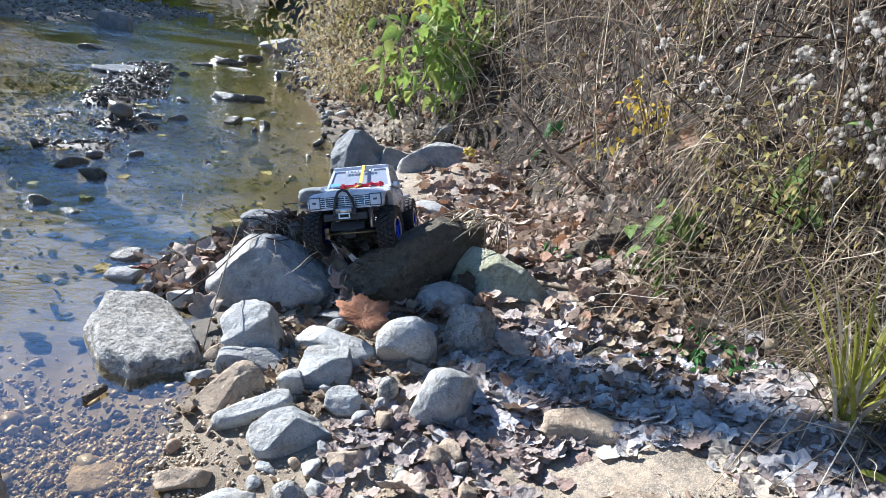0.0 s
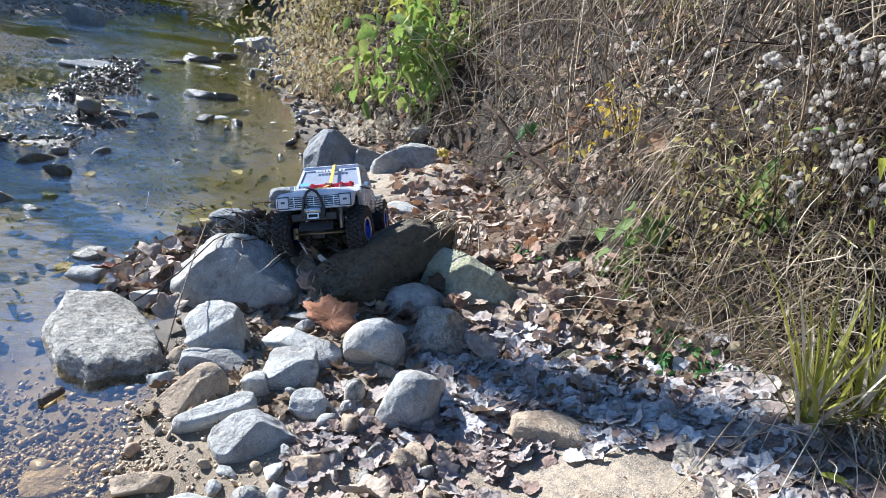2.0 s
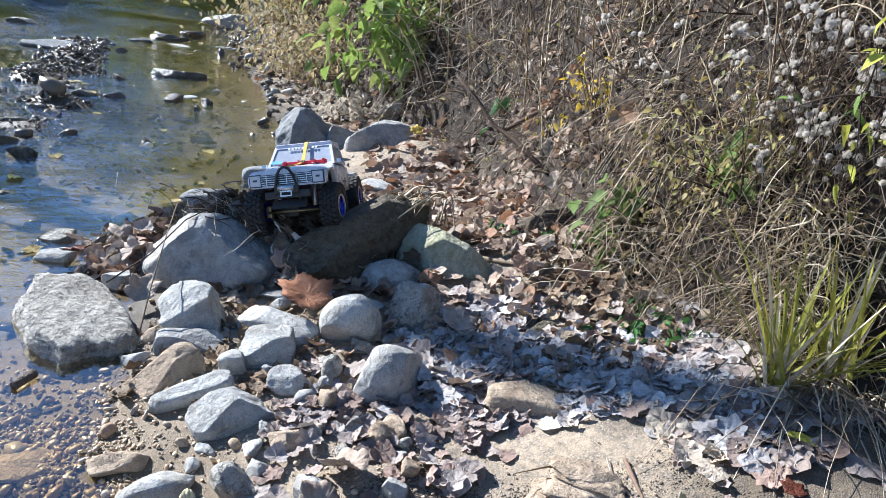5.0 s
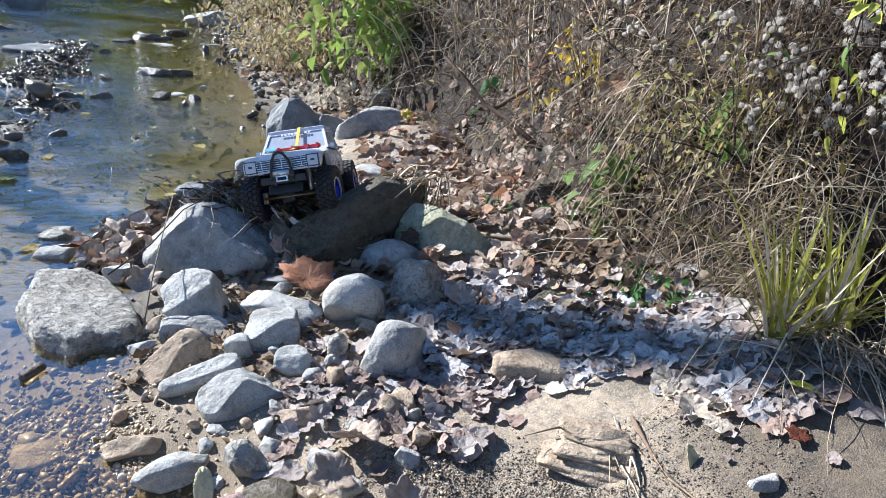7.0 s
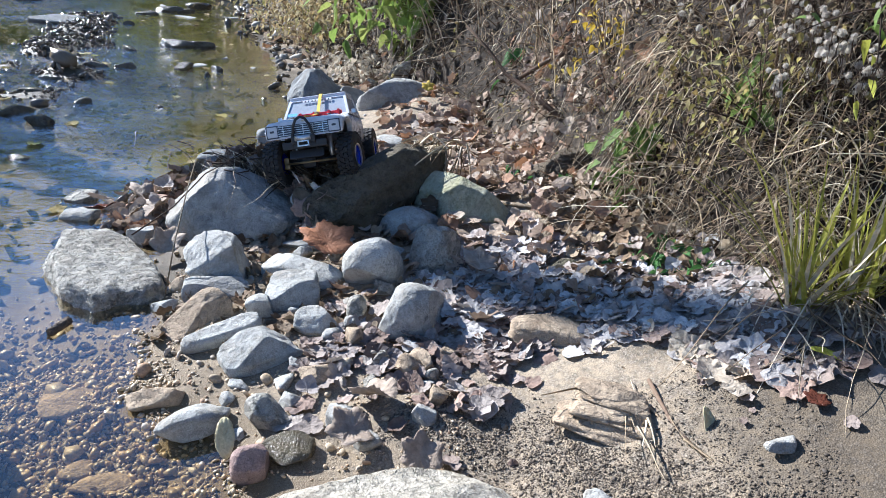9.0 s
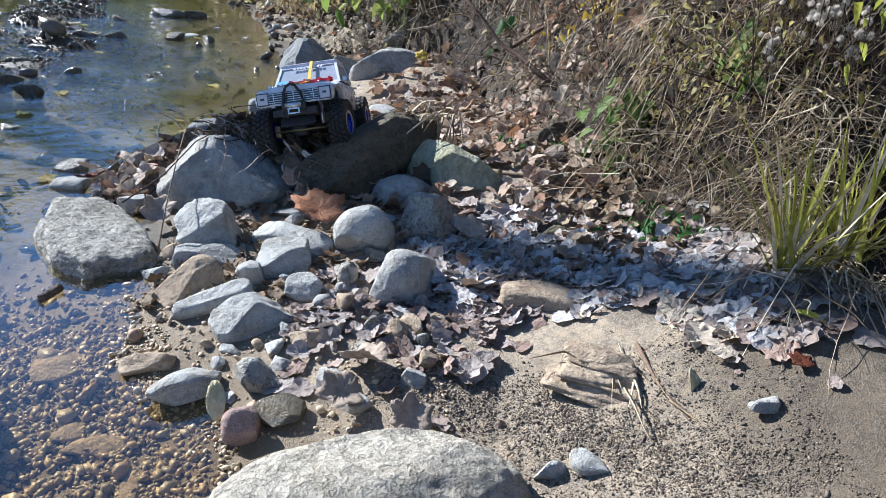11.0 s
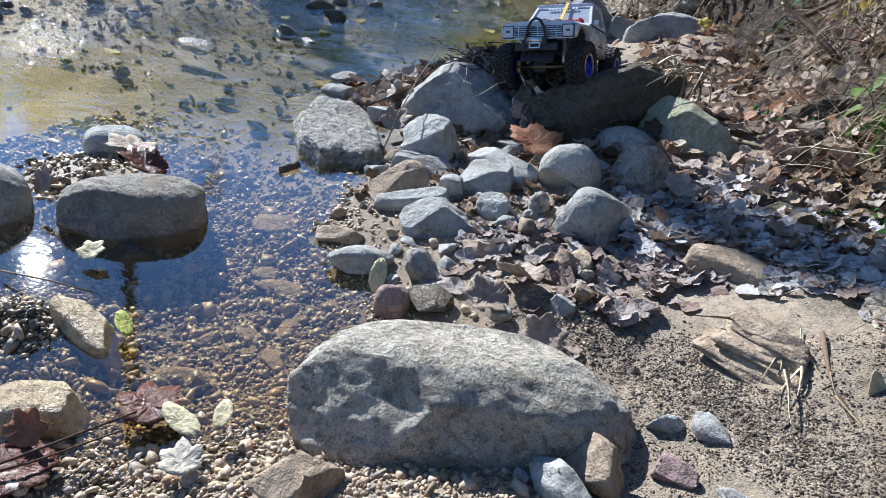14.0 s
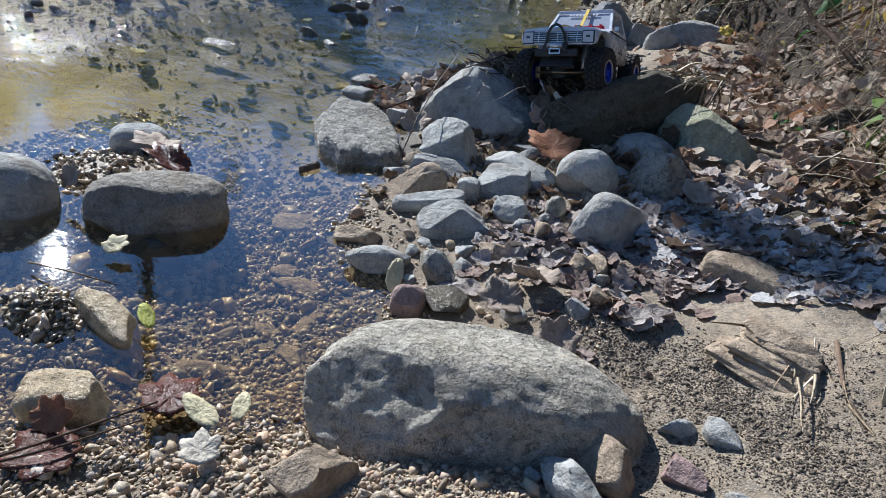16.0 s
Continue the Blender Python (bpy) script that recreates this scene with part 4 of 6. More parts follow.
litter("leaf_scraps", rng.uniform(-0.5, 0.06, n), rng.uniform(0.7, 1.2, n), rng.uniform(0.015, 0.05, n), M_DEADLEAF, "dark damp leaf bits wedged between stones", 0.012, 0.9, 0.5)
n = 70
litter("leaf_litter", rng.normal(0.40, 0.05, n), rng.normal(0.60, 0.05, n), rng.uniform(0.03, 0.07, n), M_PALELITTER, "pale torn leaves in a drift on the sand", 0.012, 0.95, 0.4)
n = 1100
litter("leaf_pile", rng.normal(-0.42, 0.17, n), rng.normal(1.41, 0.08, n), rng.uniform(0.03, 0.075, n), M_DEADLEAF, "heap of dark brown leaves washed up behind the stones", 0.05, 0.8, 0.6)
n = 420
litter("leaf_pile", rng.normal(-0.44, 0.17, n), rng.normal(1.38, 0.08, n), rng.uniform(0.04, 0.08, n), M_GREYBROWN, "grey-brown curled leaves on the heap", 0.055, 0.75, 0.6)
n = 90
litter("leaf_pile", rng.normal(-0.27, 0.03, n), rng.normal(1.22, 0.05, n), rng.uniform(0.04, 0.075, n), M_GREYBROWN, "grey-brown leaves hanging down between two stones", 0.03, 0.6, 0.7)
n = 140
litter("leaf_pile", rng.normal(-0.72, 0.07, n), rng.normal(1.25, 0.06, n), rng.uniform(0.04, 0.08, n), M_BROWNLEAF, "brown leaves caught at the water's edge", 0.02, 0.8, 0.5)
n = 1500
litter("leaf_litter", rng.normal(0.10, 0.22, n), rng.normal(1.75, 0.33, n), rng.uniform(0.035, 0.085, n), M_BROWNLEAF, "sunlit tan and brown leaves at the foot of the bank", 0.03, 0.7, 0.45)
n = 520
litter("leaf_litter", rng.normal(-0.12, 0.12, n), rng.normal(1.78, 0.22, n), rng.uniform(0.035, 0.08, n), M_BROWNLEAF, "tan leaves round the flat stones behind the ridge", 0.015, 0.85, 0.4)
n = 700
litter("leaf_litter", rng.normal(0.40, 0.10, n), rng.uniform(0.8, 1.35, n), rng.uniform(0.02, 0.055, n), M_DEADLEAF, "dry leaves under the bank plants", 0.02, 0.8, 0.5)
n = 420
ly = rng.uniform(1.9, 6.5, n)
litter("leaf_litter", np.interp(ly, FOOT_Y, FOOT_X) + rng.normal(-0.16, 0.12, n), ly, rng.uniform(0.045, 0.11, n), M_BROWNLEAF, "tan leaves along the bank upstream", 0.03, 0.7, 0.5)
n = 60
ly = rng.uniform(0.9, 6, n)
lx = rng.uniform(-2.6, -0.8, n)
v, t = spread(LEAVES, rng.integers(0, 2, n), np.stack([lx, ly, np.full(n, 0.004)], -1), turns(rng.normal(0, 0.06, n), rng.normal(0, 0.06, n), rng.uniform(0, 6.3, n)), rng.uniform(0.03, 0.07, n))
tagged(soup("floating_leaves", v, t, M_SMALL, True), "small leaves caught on the riffle", "leaf litter", kind="stuff")


def leaf(kind, curl, x, y, size, mat, label, rz=0, tilt=(0, 0), z=None, seed=1):
    v, t = leaf_shape(kind, curl * 0.55, seed, 52, (0.3, 0.65, 1.0))
    ob = soup("leaf", v * size, t, mat, True)
    if z is None:
        z = float(ground_z(np.array([x]), np.array([y]))[0]) + 0.02
    ob.matrix_world = pose(x, y, z, tilt[0], tilt[1], rz)
    so = ob.modifiers.new("thickness", "SOLIDIFY")
    so.thickness = 0.0008
    return tagged(ob, label, "leaf")


BRN = "large brown curled plane leaf"
leaf("lobed", 0.6, -0.235, 1.045, 0.16, M_RUST, "large rust-brown leaf between the stones", 20, (14, 4), 0.095, 81)
for i in range(16):
    u = float(rng.uniform(0, 1))
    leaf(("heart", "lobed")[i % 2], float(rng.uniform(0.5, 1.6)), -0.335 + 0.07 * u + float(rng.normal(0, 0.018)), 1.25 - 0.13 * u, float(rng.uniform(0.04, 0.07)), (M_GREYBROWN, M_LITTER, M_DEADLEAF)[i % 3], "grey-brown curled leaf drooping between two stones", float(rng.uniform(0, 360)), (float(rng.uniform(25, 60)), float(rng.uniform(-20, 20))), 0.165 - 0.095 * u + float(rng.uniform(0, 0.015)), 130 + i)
leaf("lobed", 1.5, -0.06, 0.545, 0.105, M_BROWNLEAF, BRN, 60, (-20, 15), 0.065, 82)
leaf("lobed", 1.3, -0.085, 0.47, 0.10, M_BROWNLEAF, BRN, 120, (10, -15), 0.05, 83)
leaf("lobed", 0.8, 0.02, 0.425, 0.085, M_BROWNLEAF, BRN, 10, (25, 10), 0.055, 84)
leaf("lobed", 0.3, 0.52, 0.555, 0.095, M_LITTER, "broad pale grey leaf on mud", 10, (8, 0), 0.185, 85)
leaf("lobed", 0.4, 0.565, 0.57, 0.08, M_BROWNLEAF, "broad tan leaf on mud", 70, (5, 10), 0.2, 86)
leaf("lobed", 0.4, 0.47, 0.60, 0.09, M_BROWNLEAF, "pinkish tan leaf lying flat", 200, (0, 4), 0.165, 87)
leaf("lobed", 1.1, 0.145, 1.43, 0.12, M_BROWNLEAF, "rust-orange curled leaf at the bank's foot", 100, (55, 0), 0.16, 88)
leaf("lobed", 1.2, 0.235, 1.33, 0.09, M_BROWNLEAF, BRN, 30, (30, 20), 0.16, 89)
leaf("lobed", 1.0, 0.10, 0.98, 0.10, M_BROWNLEAF, "broad brown leaf on grey leaves", 0, (12, 8), 0.115, 90)
leaf("lobed", 0.7, -0.87, 0.50, 0.12, M_BROWNLEAF, "big curled brown leaf on the pool stones", 40, (-8, 8), 0.055, 91)
leaf("lobed", 0.9, -0.80, 0.47, 0.12, M_WETLEAF, "big dark brown leaf drooping over the pool stones", 140, (22, -12), 0.05, 92)
leaf("lobed", 1.2, -0.86, 0.31, 0.06, M_BROWNLEAF, "tan leaf wedged between pool stones", 0, (60, 0), 0.05, 93)
leaf("oval", 0.4, -0.476, 0.137, 0.05, M_YGREEN, "yellow-green leaf on a wet stone", 60, (10, 10), 0.022, 94)
leaf("oval", 0.5, -0.275, 0.042, 0.062, M_PALELEAF, "pale dry oval leaf on gravel", 80, (5, 0), 0.035, 95)
leaf("oval", 0.5, -0.247, 0.078, 0.045, M_PALELEAF, "pale dry oval leaf on gravel", 30, (5, 0), 0.032, 96)
leaf("lobed", 0.2, -0.334, 0.051, 0.095, M_WETLEAF, "dark red wet leaf plastered on gravel", 50, (0, 0), 0.018, 97)
leaf("lobed", 0.2, -0.37, -0.085, 0.10, M_WETLEAF, "dark red wet leaf in shallow water", 150, (0, 0), 0.016, 98)
leaf("lobed", 0.6, -0.236, 0.003, 0.06, M_PALELITTER, "pale tan torn leaf on the beach pebbles", 40, (6, 0), 0.03, 110)
leaf("lobed", 1.0, -0.40, -0.055, 0.06, M_RUST, "rust-red leaf against the wet stone", 10, (40, 10), 0.03, 111)
leaf("lobed", 0.4, -0.66, 0.235, 0.055, M_PALELEAF, "tan leaf on a wet stone", 0, (20, 0), 0.02, 99)
leaf("oval", 0.3, -0.262, 0.44, 0.06, M_PALELEAF, "whitish green leaf against stones", 20, (40, 0), 0.035, 100)
leaf("oval", 0.5, 0.172, 0.879, 0.03, M_YGREEN, "small yellow-green leaf on grey leaves", 20, (10, 0), 0.092, 101)
leaf("oval", 0.6, 0.42, 0.465, 0.05, M_PALELEAF, "pale yellow-green upright leaf", 30, (55, 0), 0.135, 102)
leaf("oval", 0.5, 0.60, 0.545, 0.055, M_YGREEN, "pale green leaf on mud", 80, (10, 0), 0.225, 103)
leaf("lobed", 0.5, 0.555, 0.465, 0.045, M_WETLEAF, "small dark red leaf on mud", 0, (5, 0), 0.195, 104)
leaf("lobed", 1.4, -0.60, 1.06, 0.10, M_BROWNLEAF, "orange-brown curled leaf between stones", 0, (30, 10), 0.04, 105)
leaf("lobed", 1.8, -0.78, 1.33, 0.11, M_BROWNLEAF, "brown curled leaf at the water's edge", 60, (20, 10), 0.04, 106)
leaf("lobed", 1.5, -0.70, 1.24, 0.10, M_BROWNLEAF, "brown curled leaf at the water's edge", 160, (-20, 20), 0.05, 107)
leaf("lobed", 1.6, -0.83, 1.22, 0.09, M_WETLEAF, "dark purple-brown leaf at the water's edge", 200, (15, 10), 0.035, 108)
leaf("lobed", 0.8, -0.11, 2.56, 0.07, M_YELLOW, "bright yellow leaf on upstream stones", 0, (40, 0), 0.19, 109)

# == plants of the bank ==


def strands(root, aim, length, bend, rad, segs=6, wig=0.03, sides=3, tip=0.25):
    """Tapered stems: root (k,3), aim (k,3), length (k), bend: pull of gravity (k), rad (k)."""
    k = len(root)
    aim = aim / np.linalg.norm(aim, axis=1, keepdims=True)
    s = np.linspace(0, 1, segs + 1)
    w1, w2 = rng.normal(0, 1, (k, 3)), rng.uniform(0, 6.3, (k, 1))
    pts = root[:, None] + aim[:, None] * (length[:, None] * s)[..., None]
    pts[..., 2] -= bend[:, None] * length[:, None] * s**2
    pts += w1[:, None] * (wig * length[:, None] * np.sin(s * 5 + w2) * s)[..., None]
    d = np.gradient(pts, axis=1)
    d /= np.linalg.norm(d, axis=2, keepdims=True) + 1e-9
    side = np.cross(d, np.array([0.31, 0.22, 0.93]))
    side /= np.linalg.norm(side, axis=2, keepdims=True) + 1e-9
    up = np.cross(side, d)
    r = rad[:, None] * (1 - (1 - tip) * s)
    a = np.arange(sides) * 2 * np.pi / sides
    ring = pts[:, :, None] + r[..., None, None] * (np.cos(a)[:, None] * side[:, :, None] + np.sin(a)[:, None] * up[:, :, None])
    v = ring.reshape(-1, 3)
    i = np.arange(segs)[:, None] * sides + np.arange(sides)
    j = np.arange(segs)[:, None] * sides + (np.arange(sides) + 1) % sides
    t = np.concatenate([np.stack([i, j, j + sides], -1).reshape(-1, 3), np.stack([i, j + sides, i + sides], -1).reshape(-1, 3)])
    t = (t[None] + (np.arange(k) * (segs + 1) * sides)[:, None, None]).reshape(-1, 3)
    return v, t, pts


def bank_points(n, y0, y1, v0, v1, power=1.7, clump=0.42):
    n = int(n * 1.9)
    y = y0 + (y1 - y0) * rng.uniform(0, 1, n) ** power
    v = rng.uniform(v0, v1, n)
    x = np.interp(y, FOOT_Y, FOOT_X) + v
    z = ground_z(x, y)
    q = 8 / np.clip(y / 1.5, 1, 3)
    keep = 0.6 * lattice(x * q + z * q, y * q, 21) + 0.4 * lattice(x * 26 + z * 20, y * 26, 22) > clump
    return np.stack([x, y, z], -1)[keep]


def stems(name, root, lean, spread_by, lmin, lmax, bend, rmin, rmax, mat, label, segs=6, wig=0.03):
    k = len(root)
    aim = np.array(lean)[None] + rng.normal(0, spread_by, (k, 3))
    far = np.clip(root[:, 1] / 2.2, 1, 3)
    v, t, pts = strands(root, aim, rng.uniform(lmin, lmax, k) * far**0.5, rng.uniform(*bend, k), rng.uniform(rmin, rmax, k) * far**0.8, segs, wig)
    tagged(soup(name, v, t, mat, True), label, "dry plants", kind="stuff")
    return pts


P1 = stems("dry_stems", bank_points(4000, 0.95, 9, 0.03, 0.8, 1.7, 0.5), (-0.25, -0.15, 0.45), 1.0, 0.08, 0.30, (0.0, 1.1), 0.0007, 0.0020, M_STRAW, "tangle of dry straw-coloured stems on the bank", 7, 0.22)
P2 = stems("brown_stems", bank_points(3000, 0.95, 9, 0.0, 0.9), (-0.2, -0.1, 0.3), 1.0, 0.07, 0.30, (0.0, 0.9), 0.0007, 0.0022, M_TWIG, "brown brittle stems and twigs on the bank", 6, 0.22)
P3 = stems("foot_grass", bank_points(800, 1.0, 6, -0.12, 0.15), (-0.4, -0.3, 0.4), 0.75, 0.05, 0.2, (0.2, 1.0), 0.0006, 0.0014, M_STRAW, "short bleached grass at the foot of the bank", 5)
tops = bank_points(420, 1.25, 2.7, 0.25, 0.6, 1.2, 0.3) + (-0.07, -0.05, 0.05)
stems("hanging_stems", tops, (-0.2, -0.2, -0.5), 0.35, 0.15, 0.4, (0.1, 0.6), 0.0007, 0.0018, M_STRAW, "dry stems hanging over the dark of the bank", 7, 0.09)
tops = bank_points(420, 1.25, 2.9, 0.2, 0.6, 1.2, 0.3) + (-0.06, -0.05, 0.04)
stems("hanging_stems", tops, (-0.2, -0.2, -0.4), 0.5, 0.12, 0.4, (0.0, 0.6), 0.0007, 0.0020, M_TWIG, "brown stems hanging over the bank", 7, 0.12)
tuft = rng.normal(0, 1, (330, 3)) * (0.06, 0.08, 0.07) + (0.56, 1.32, 0.54)
P4 = stems("hanging_grass", tuft, (-0.10, -0.2, -0.2), 0.55, 0.10, 0.27, (0.4, 1.2), 0.0008, 0.0018, M_STRAW, "bleached grass hanging down the bank", 7, 0.08)
tuft = rng.normal(0, 1, (200, 3)) * (0.08, 0.07, 0.05) + (0.52, 1.14, 0.27)
stems("hanging_grass", tuft, (-0.3, -0.3, 0.3), 0.75, 0.08, 0.26, (0.3, 1.0), 0.0007, 0.0016, M_STRAW, "bleached grass falling over the leaves", 7, 0.1)
stems("tall_stems", bank_points(110, 1.0, 3.2, 0.05, 0.3, 1.2), (-0.25, -0.1, 0.95), 0.3, 0.45, 0.85, (0.1, 0.7), 0.0018, 0.0032, M_STRAW, "tall pale dead stalks", 8, 0.015)
stems("roots", rng.normal(0, 1, (70, 3)) * (0.04, 0.03, 0.012) + (-0.02, 1.41, 0.245), (-0.4, -0.4, -0.1), 0.5, 0.05, 0.14, (0.2, 1.2), 0.002, 0.004, M_STRAW, "fibrous roots washed over the slab", 6, 0.08)
stems("debris_sticks", rng.normal(0, 1, (150, 3)) * (0.12, 0.06, 0.014) + (-0.44, 1.37, 0.165), (0.6, -0.3, -0.05), np.array([0.5, 0.4, 0.12]), 0.04, 0.14, (0.0, 0.5), 0.0008, 0.0028, M_TWIG, "thin sticks and stems in the washed-up heap", 6, 0.06)
stems("debris_straws", rng.normal(0, 1, (130, 3)) * (0.12, 0.05, 0.014) + (-0.44, 1.35, 0.17), (0.6, -0.4, -0.05), np.array([0.5, 0.5, 0.12]), 0.04, 0.15, (0.0, 0.6), 0.0006, 0.0016, M_STRAW, "straws and bark strips in the washed-up heap", 6, 0.08)
stems("sand_sticks", rng.normal(0, 1, (30, 3)) * (0.05, 0.06, 0.004) + (0.37, 0.55, 0.118), (0.2, -0.6, -0.03), np.array([0.3, 0.3, 0.02]), 0.04, 0.12, (0.0, 0.05), 0.001, 0.004, M_STRAW, "twigs and bark strips on the sand", 5)


def leaflets(name, at, size, mat, label, tilt=0.9):
    k = len(at)
    v, t = spread(LEAFLET, rng.integers(0, len(LEAFLET), k), at, turns(rng.normal(0, tilt, k), rng.normal(0, tilt, k), rng.uniform(0, 6.3, k)), size)
    return tagged(soup(name, v, t, mat, True), label, "foliage", kind="stuff")


def small_leaf(width, fold, droop):
    y = np.array([0, 0.25, 0.6, 1.0])
    w = np.array([0, width, width * 0.85, 0.0])
    mid = np.stack([0 * y, y, -droop * y**2], -1)
    a = np.stack([-w[1:3], y[1:3], fold * w[1:3] - droop * y[1:3] ** 2], -1)
    b = np.stack([w[1:3], y[1:3], fold * w[1:3] - droop * y[1:3] ** 2], -1)
    v = np.concatenate([mid, a, b])
    t = np.array([[0, 1, 4], [1, 2, 5], [1, 5, 4], [2, 3, 5], [0, 6, 1], [1, 6, 7], [1, 7, 2], [2, 7, 3]])
    return v, t


LEAFLET = [small_leaf(0.24, 0.5, 0.4), small_leaf(0.16, 0.9, 0.7), small_leaf(0.30, 0.4, 0.3), small_leaf(0.10, 0.6, 0.9)]
for pts, n, mat, lab in ((P1, 3400, M_SMALL, "small withered leaves on the bank stems"), (P2, 3600, M_SMALL, "small yellowing leaves among brown stems"), (P3, 1200, M_DEADLEAF, "bits of dead leaf in the grass")):
    i, j = rng.integers(0, len(pts), n), rng.integers(1, pts.shape[1], n)
    at = pts[i, j] + rng.normal(0, 0.012, (n, 3))
    leaflets("withered_leaves", at, rng.uniform(0.007, 0.019, n) * np.clip(at[:, 1] / 1.8, 1, 3), mat, lab)
near = stems("near_stems", bank_points(1100, 0.62, 1.1, -0.03, 0.5, 1.0, 0.3), (-0.2, -0.1, 0.4), 0.95, 0.06, 0.24, (0.2, 1.2), 0.0006, 0.0016, M_STRAW, "dry straw stems beside the sedge")
brush = rng.uniform(0, 1, (900, 3)) * (0.3, 0.4, 0.30) + (0.62, 0.85, 0.24)
stems("near_brush", brush, (-0.2, -0.15, 0.3), 1.0, 0.06, 0.24, (0.0, 1.0), 0.0006, 0.0017, M_STRAW, "dense pale dry stems behind the sedge", 6, 0.2)
leaflets("withered_leaves", rng.uniform(0, 1, (900, 3)) * (0.3, 0.4, 0.34) + (0.60, 0.85, 0.24), rng.uniform(0.008, 0.02, 900), M_SMALL, "small yellowish leaves in the dry stems")
brush = rng.uniform(0, 1, (520, 3)) * (0.25, 0.2, 0.26) + (0.62, 0.76, 0.26)
stems("near_brush", brush, (-0.3, -0.15, 0.3), 1.0, 0.05, 0.2, (0.0, 1.0), 0.0006, 0.0016, M_STRAW, "pale dry stems tangled over the sedge", 6, 0.2)
ys = bank_points(2200, 0.9, 9, 0.05, 0.7, 1.7, 0.5)
ys[:, 2] += rng.uniform(0.0, 0.2, len(ys))
leaflets("withered_leaves", ys, rng.uniform(0.010, 0.028, len(ys)) * np.clip(ys[:, 1] / 2, 1, 3) ** 0.8, M_DEADLEAF, "brown dead leaves caught in the bank plants")


# dead leaf bits; their near-black tones stand in for shaded gaps between stems
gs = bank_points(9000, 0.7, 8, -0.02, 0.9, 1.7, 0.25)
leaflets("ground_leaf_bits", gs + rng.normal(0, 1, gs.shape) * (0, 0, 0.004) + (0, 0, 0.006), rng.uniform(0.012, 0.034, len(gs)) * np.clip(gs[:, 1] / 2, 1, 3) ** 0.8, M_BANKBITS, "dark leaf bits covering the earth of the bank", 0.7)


def bush(name, x, y, z, sx, sy, sz, n, lmin, lmax, mat, label, stalks=14, stalk_mat=M_TWIG):
    """A leafy plant: stalks from its base and a loose crown of leaves."""
    thing = new(name)
    thing.location = (x, y, z)
    k = stalks
    v, t, pts = strands(rng.normal(0, 0.02, (k, 3)) * (1, 1, 0.1), rng.normal(0, 1, (k, 3)) * (sx, sy, 0.1) + (0, 0, sz * 1.1), np.full(k, sz * 1.35), rng.uniform(0, 0.4, k), np.full(k, 0.0022))
    if k <= 16:
        nv, nt = len(v) // k, len(t) // k
        for q in range(k):
            soup("stalk", v[q * nv:(q + 1) * nv], t[:nt], stalk_mat, True).parent = thing
    else:
        tagged(soup("stalk_tangle", v, t, stalk_mat, True), kind="stuff").parent = thing
    i, j = rng.integers(0, k, n), rng.integers(2, pts.shape[1], n)
    at = pts[i, j] + rng.normal(0, 1, (n, 3)) * (sx * 0.5, sy * 0.5, sz * 0.18)
    v, t = spread(LEAFLET, rng.integers(0, 3, n), at, turns(rng.normal(-0.5, 0.5, n), rng.normal(0, 0.5, n), rng.uniform(0, 6.3, n)), rng.uniform(lmin, lmax, n))
    if n <= 60:
        nv = len(LEAFLET[0][0])
        nt = len(LEAFLET[0][1])
        for q in range(n):
            soup("leaf", v[q * nv:(q + 1) * nv], t[:nt], mat, True).parent = thing
    else:
        tagged(soup("leaves", v, t, mat, True), kind="stuff").parent = thing
    return tagged(thing, label, "plant")


bush("leafy_bush", -0.22, 3.35, 0.22, 0.22, 0.14, 0.46, 420, 0.07, 0.12, M_GREENLEAF, "bright green leafy bush on the bank")
bush("leafy_bush", -0.02, 3.30, 0.38, 0.16, 0.12, 0.36, 220, 0.06, 0.1, M_GREENLEAF, "bright green leafy bush on the bank")
bush("leafy_bush", -0.30, 3.75, 0.45, 0.16, 0.12, 0.38, 130, 0.06, 0.1, M_YGREEN, "yellow-green leafy bush on the bank")
bush("seed_bush", -0.92, 4.6, 0.0, 0.32, 0.3, 0.5, 2000, 0.02, 0.05, M_DRYBUSH, "pale yellowish dry bush over the stream")
bush("seed_bush", -0.62, 4.1, 0.05, 0.3, 0.3, 0.4, 1600, 0.02, 0.045, M_DRYBUSH, "pale dry bush over the stream")
bush("seed_bush", -1.5, 6.4, 0.1, 0.5, 0.45, 0.7, 1800, 0.03, 0.07, M_DRYBUSH, "yellowish dry bush over the far bank")
bush("seed_bush", -0.55, 3.3, 0.0, 0.14, 0.14, 0.16, 260, 0.02, 0.04, M_TANFLUFF, "low dry plant with tan seed heads")
bush("green_herb", 0.475, 1.26, 0.30, 0.045, 0.045, 0.08, 60, 0.045, 0.075, M_GREENLEAF, "bright green herb with drooping leaves", 7, M_GREENLEAF)
bush("green_herb", 0.60, 1.33, 0.30, 0.05, 0.05, 0.09, 26, 0.03, 0.055, M_GREENLEAF, "small green herb in dry grass", 6, M_GREENLEAF)
bush("green_herb", 0.61, 1.05, 0.50, 0.03, 0.03, 0.07, 24, 0.04, 0.065, M_GREENLEAF, "green three-part leaves among seed heads", 5, M_GREENLEAF)
bush("green_herb", 0.665, 1.03, 0.45, 0.025, 0.025, 0.06, 10, 0.03, 0.05, M_GREENLEAF, "green three-part leaves among seed heads", 4, M_GREENLEAF)
bush("green_herb", 0.665, 1.15, 0.38, 0.02, 0.02, 0.06, 7, 0.04, 0.06, M_PALELEAF, "pale green leaves on a short stem", 3, M_GREENLEAF)
bush("green_herb", 0.20, 2.3, 0.36, 0.05, 0.05, 0.08, 16, 0.05, 0.08, M_DEEPLEAF, "dark green leaves in dry grass", 4)
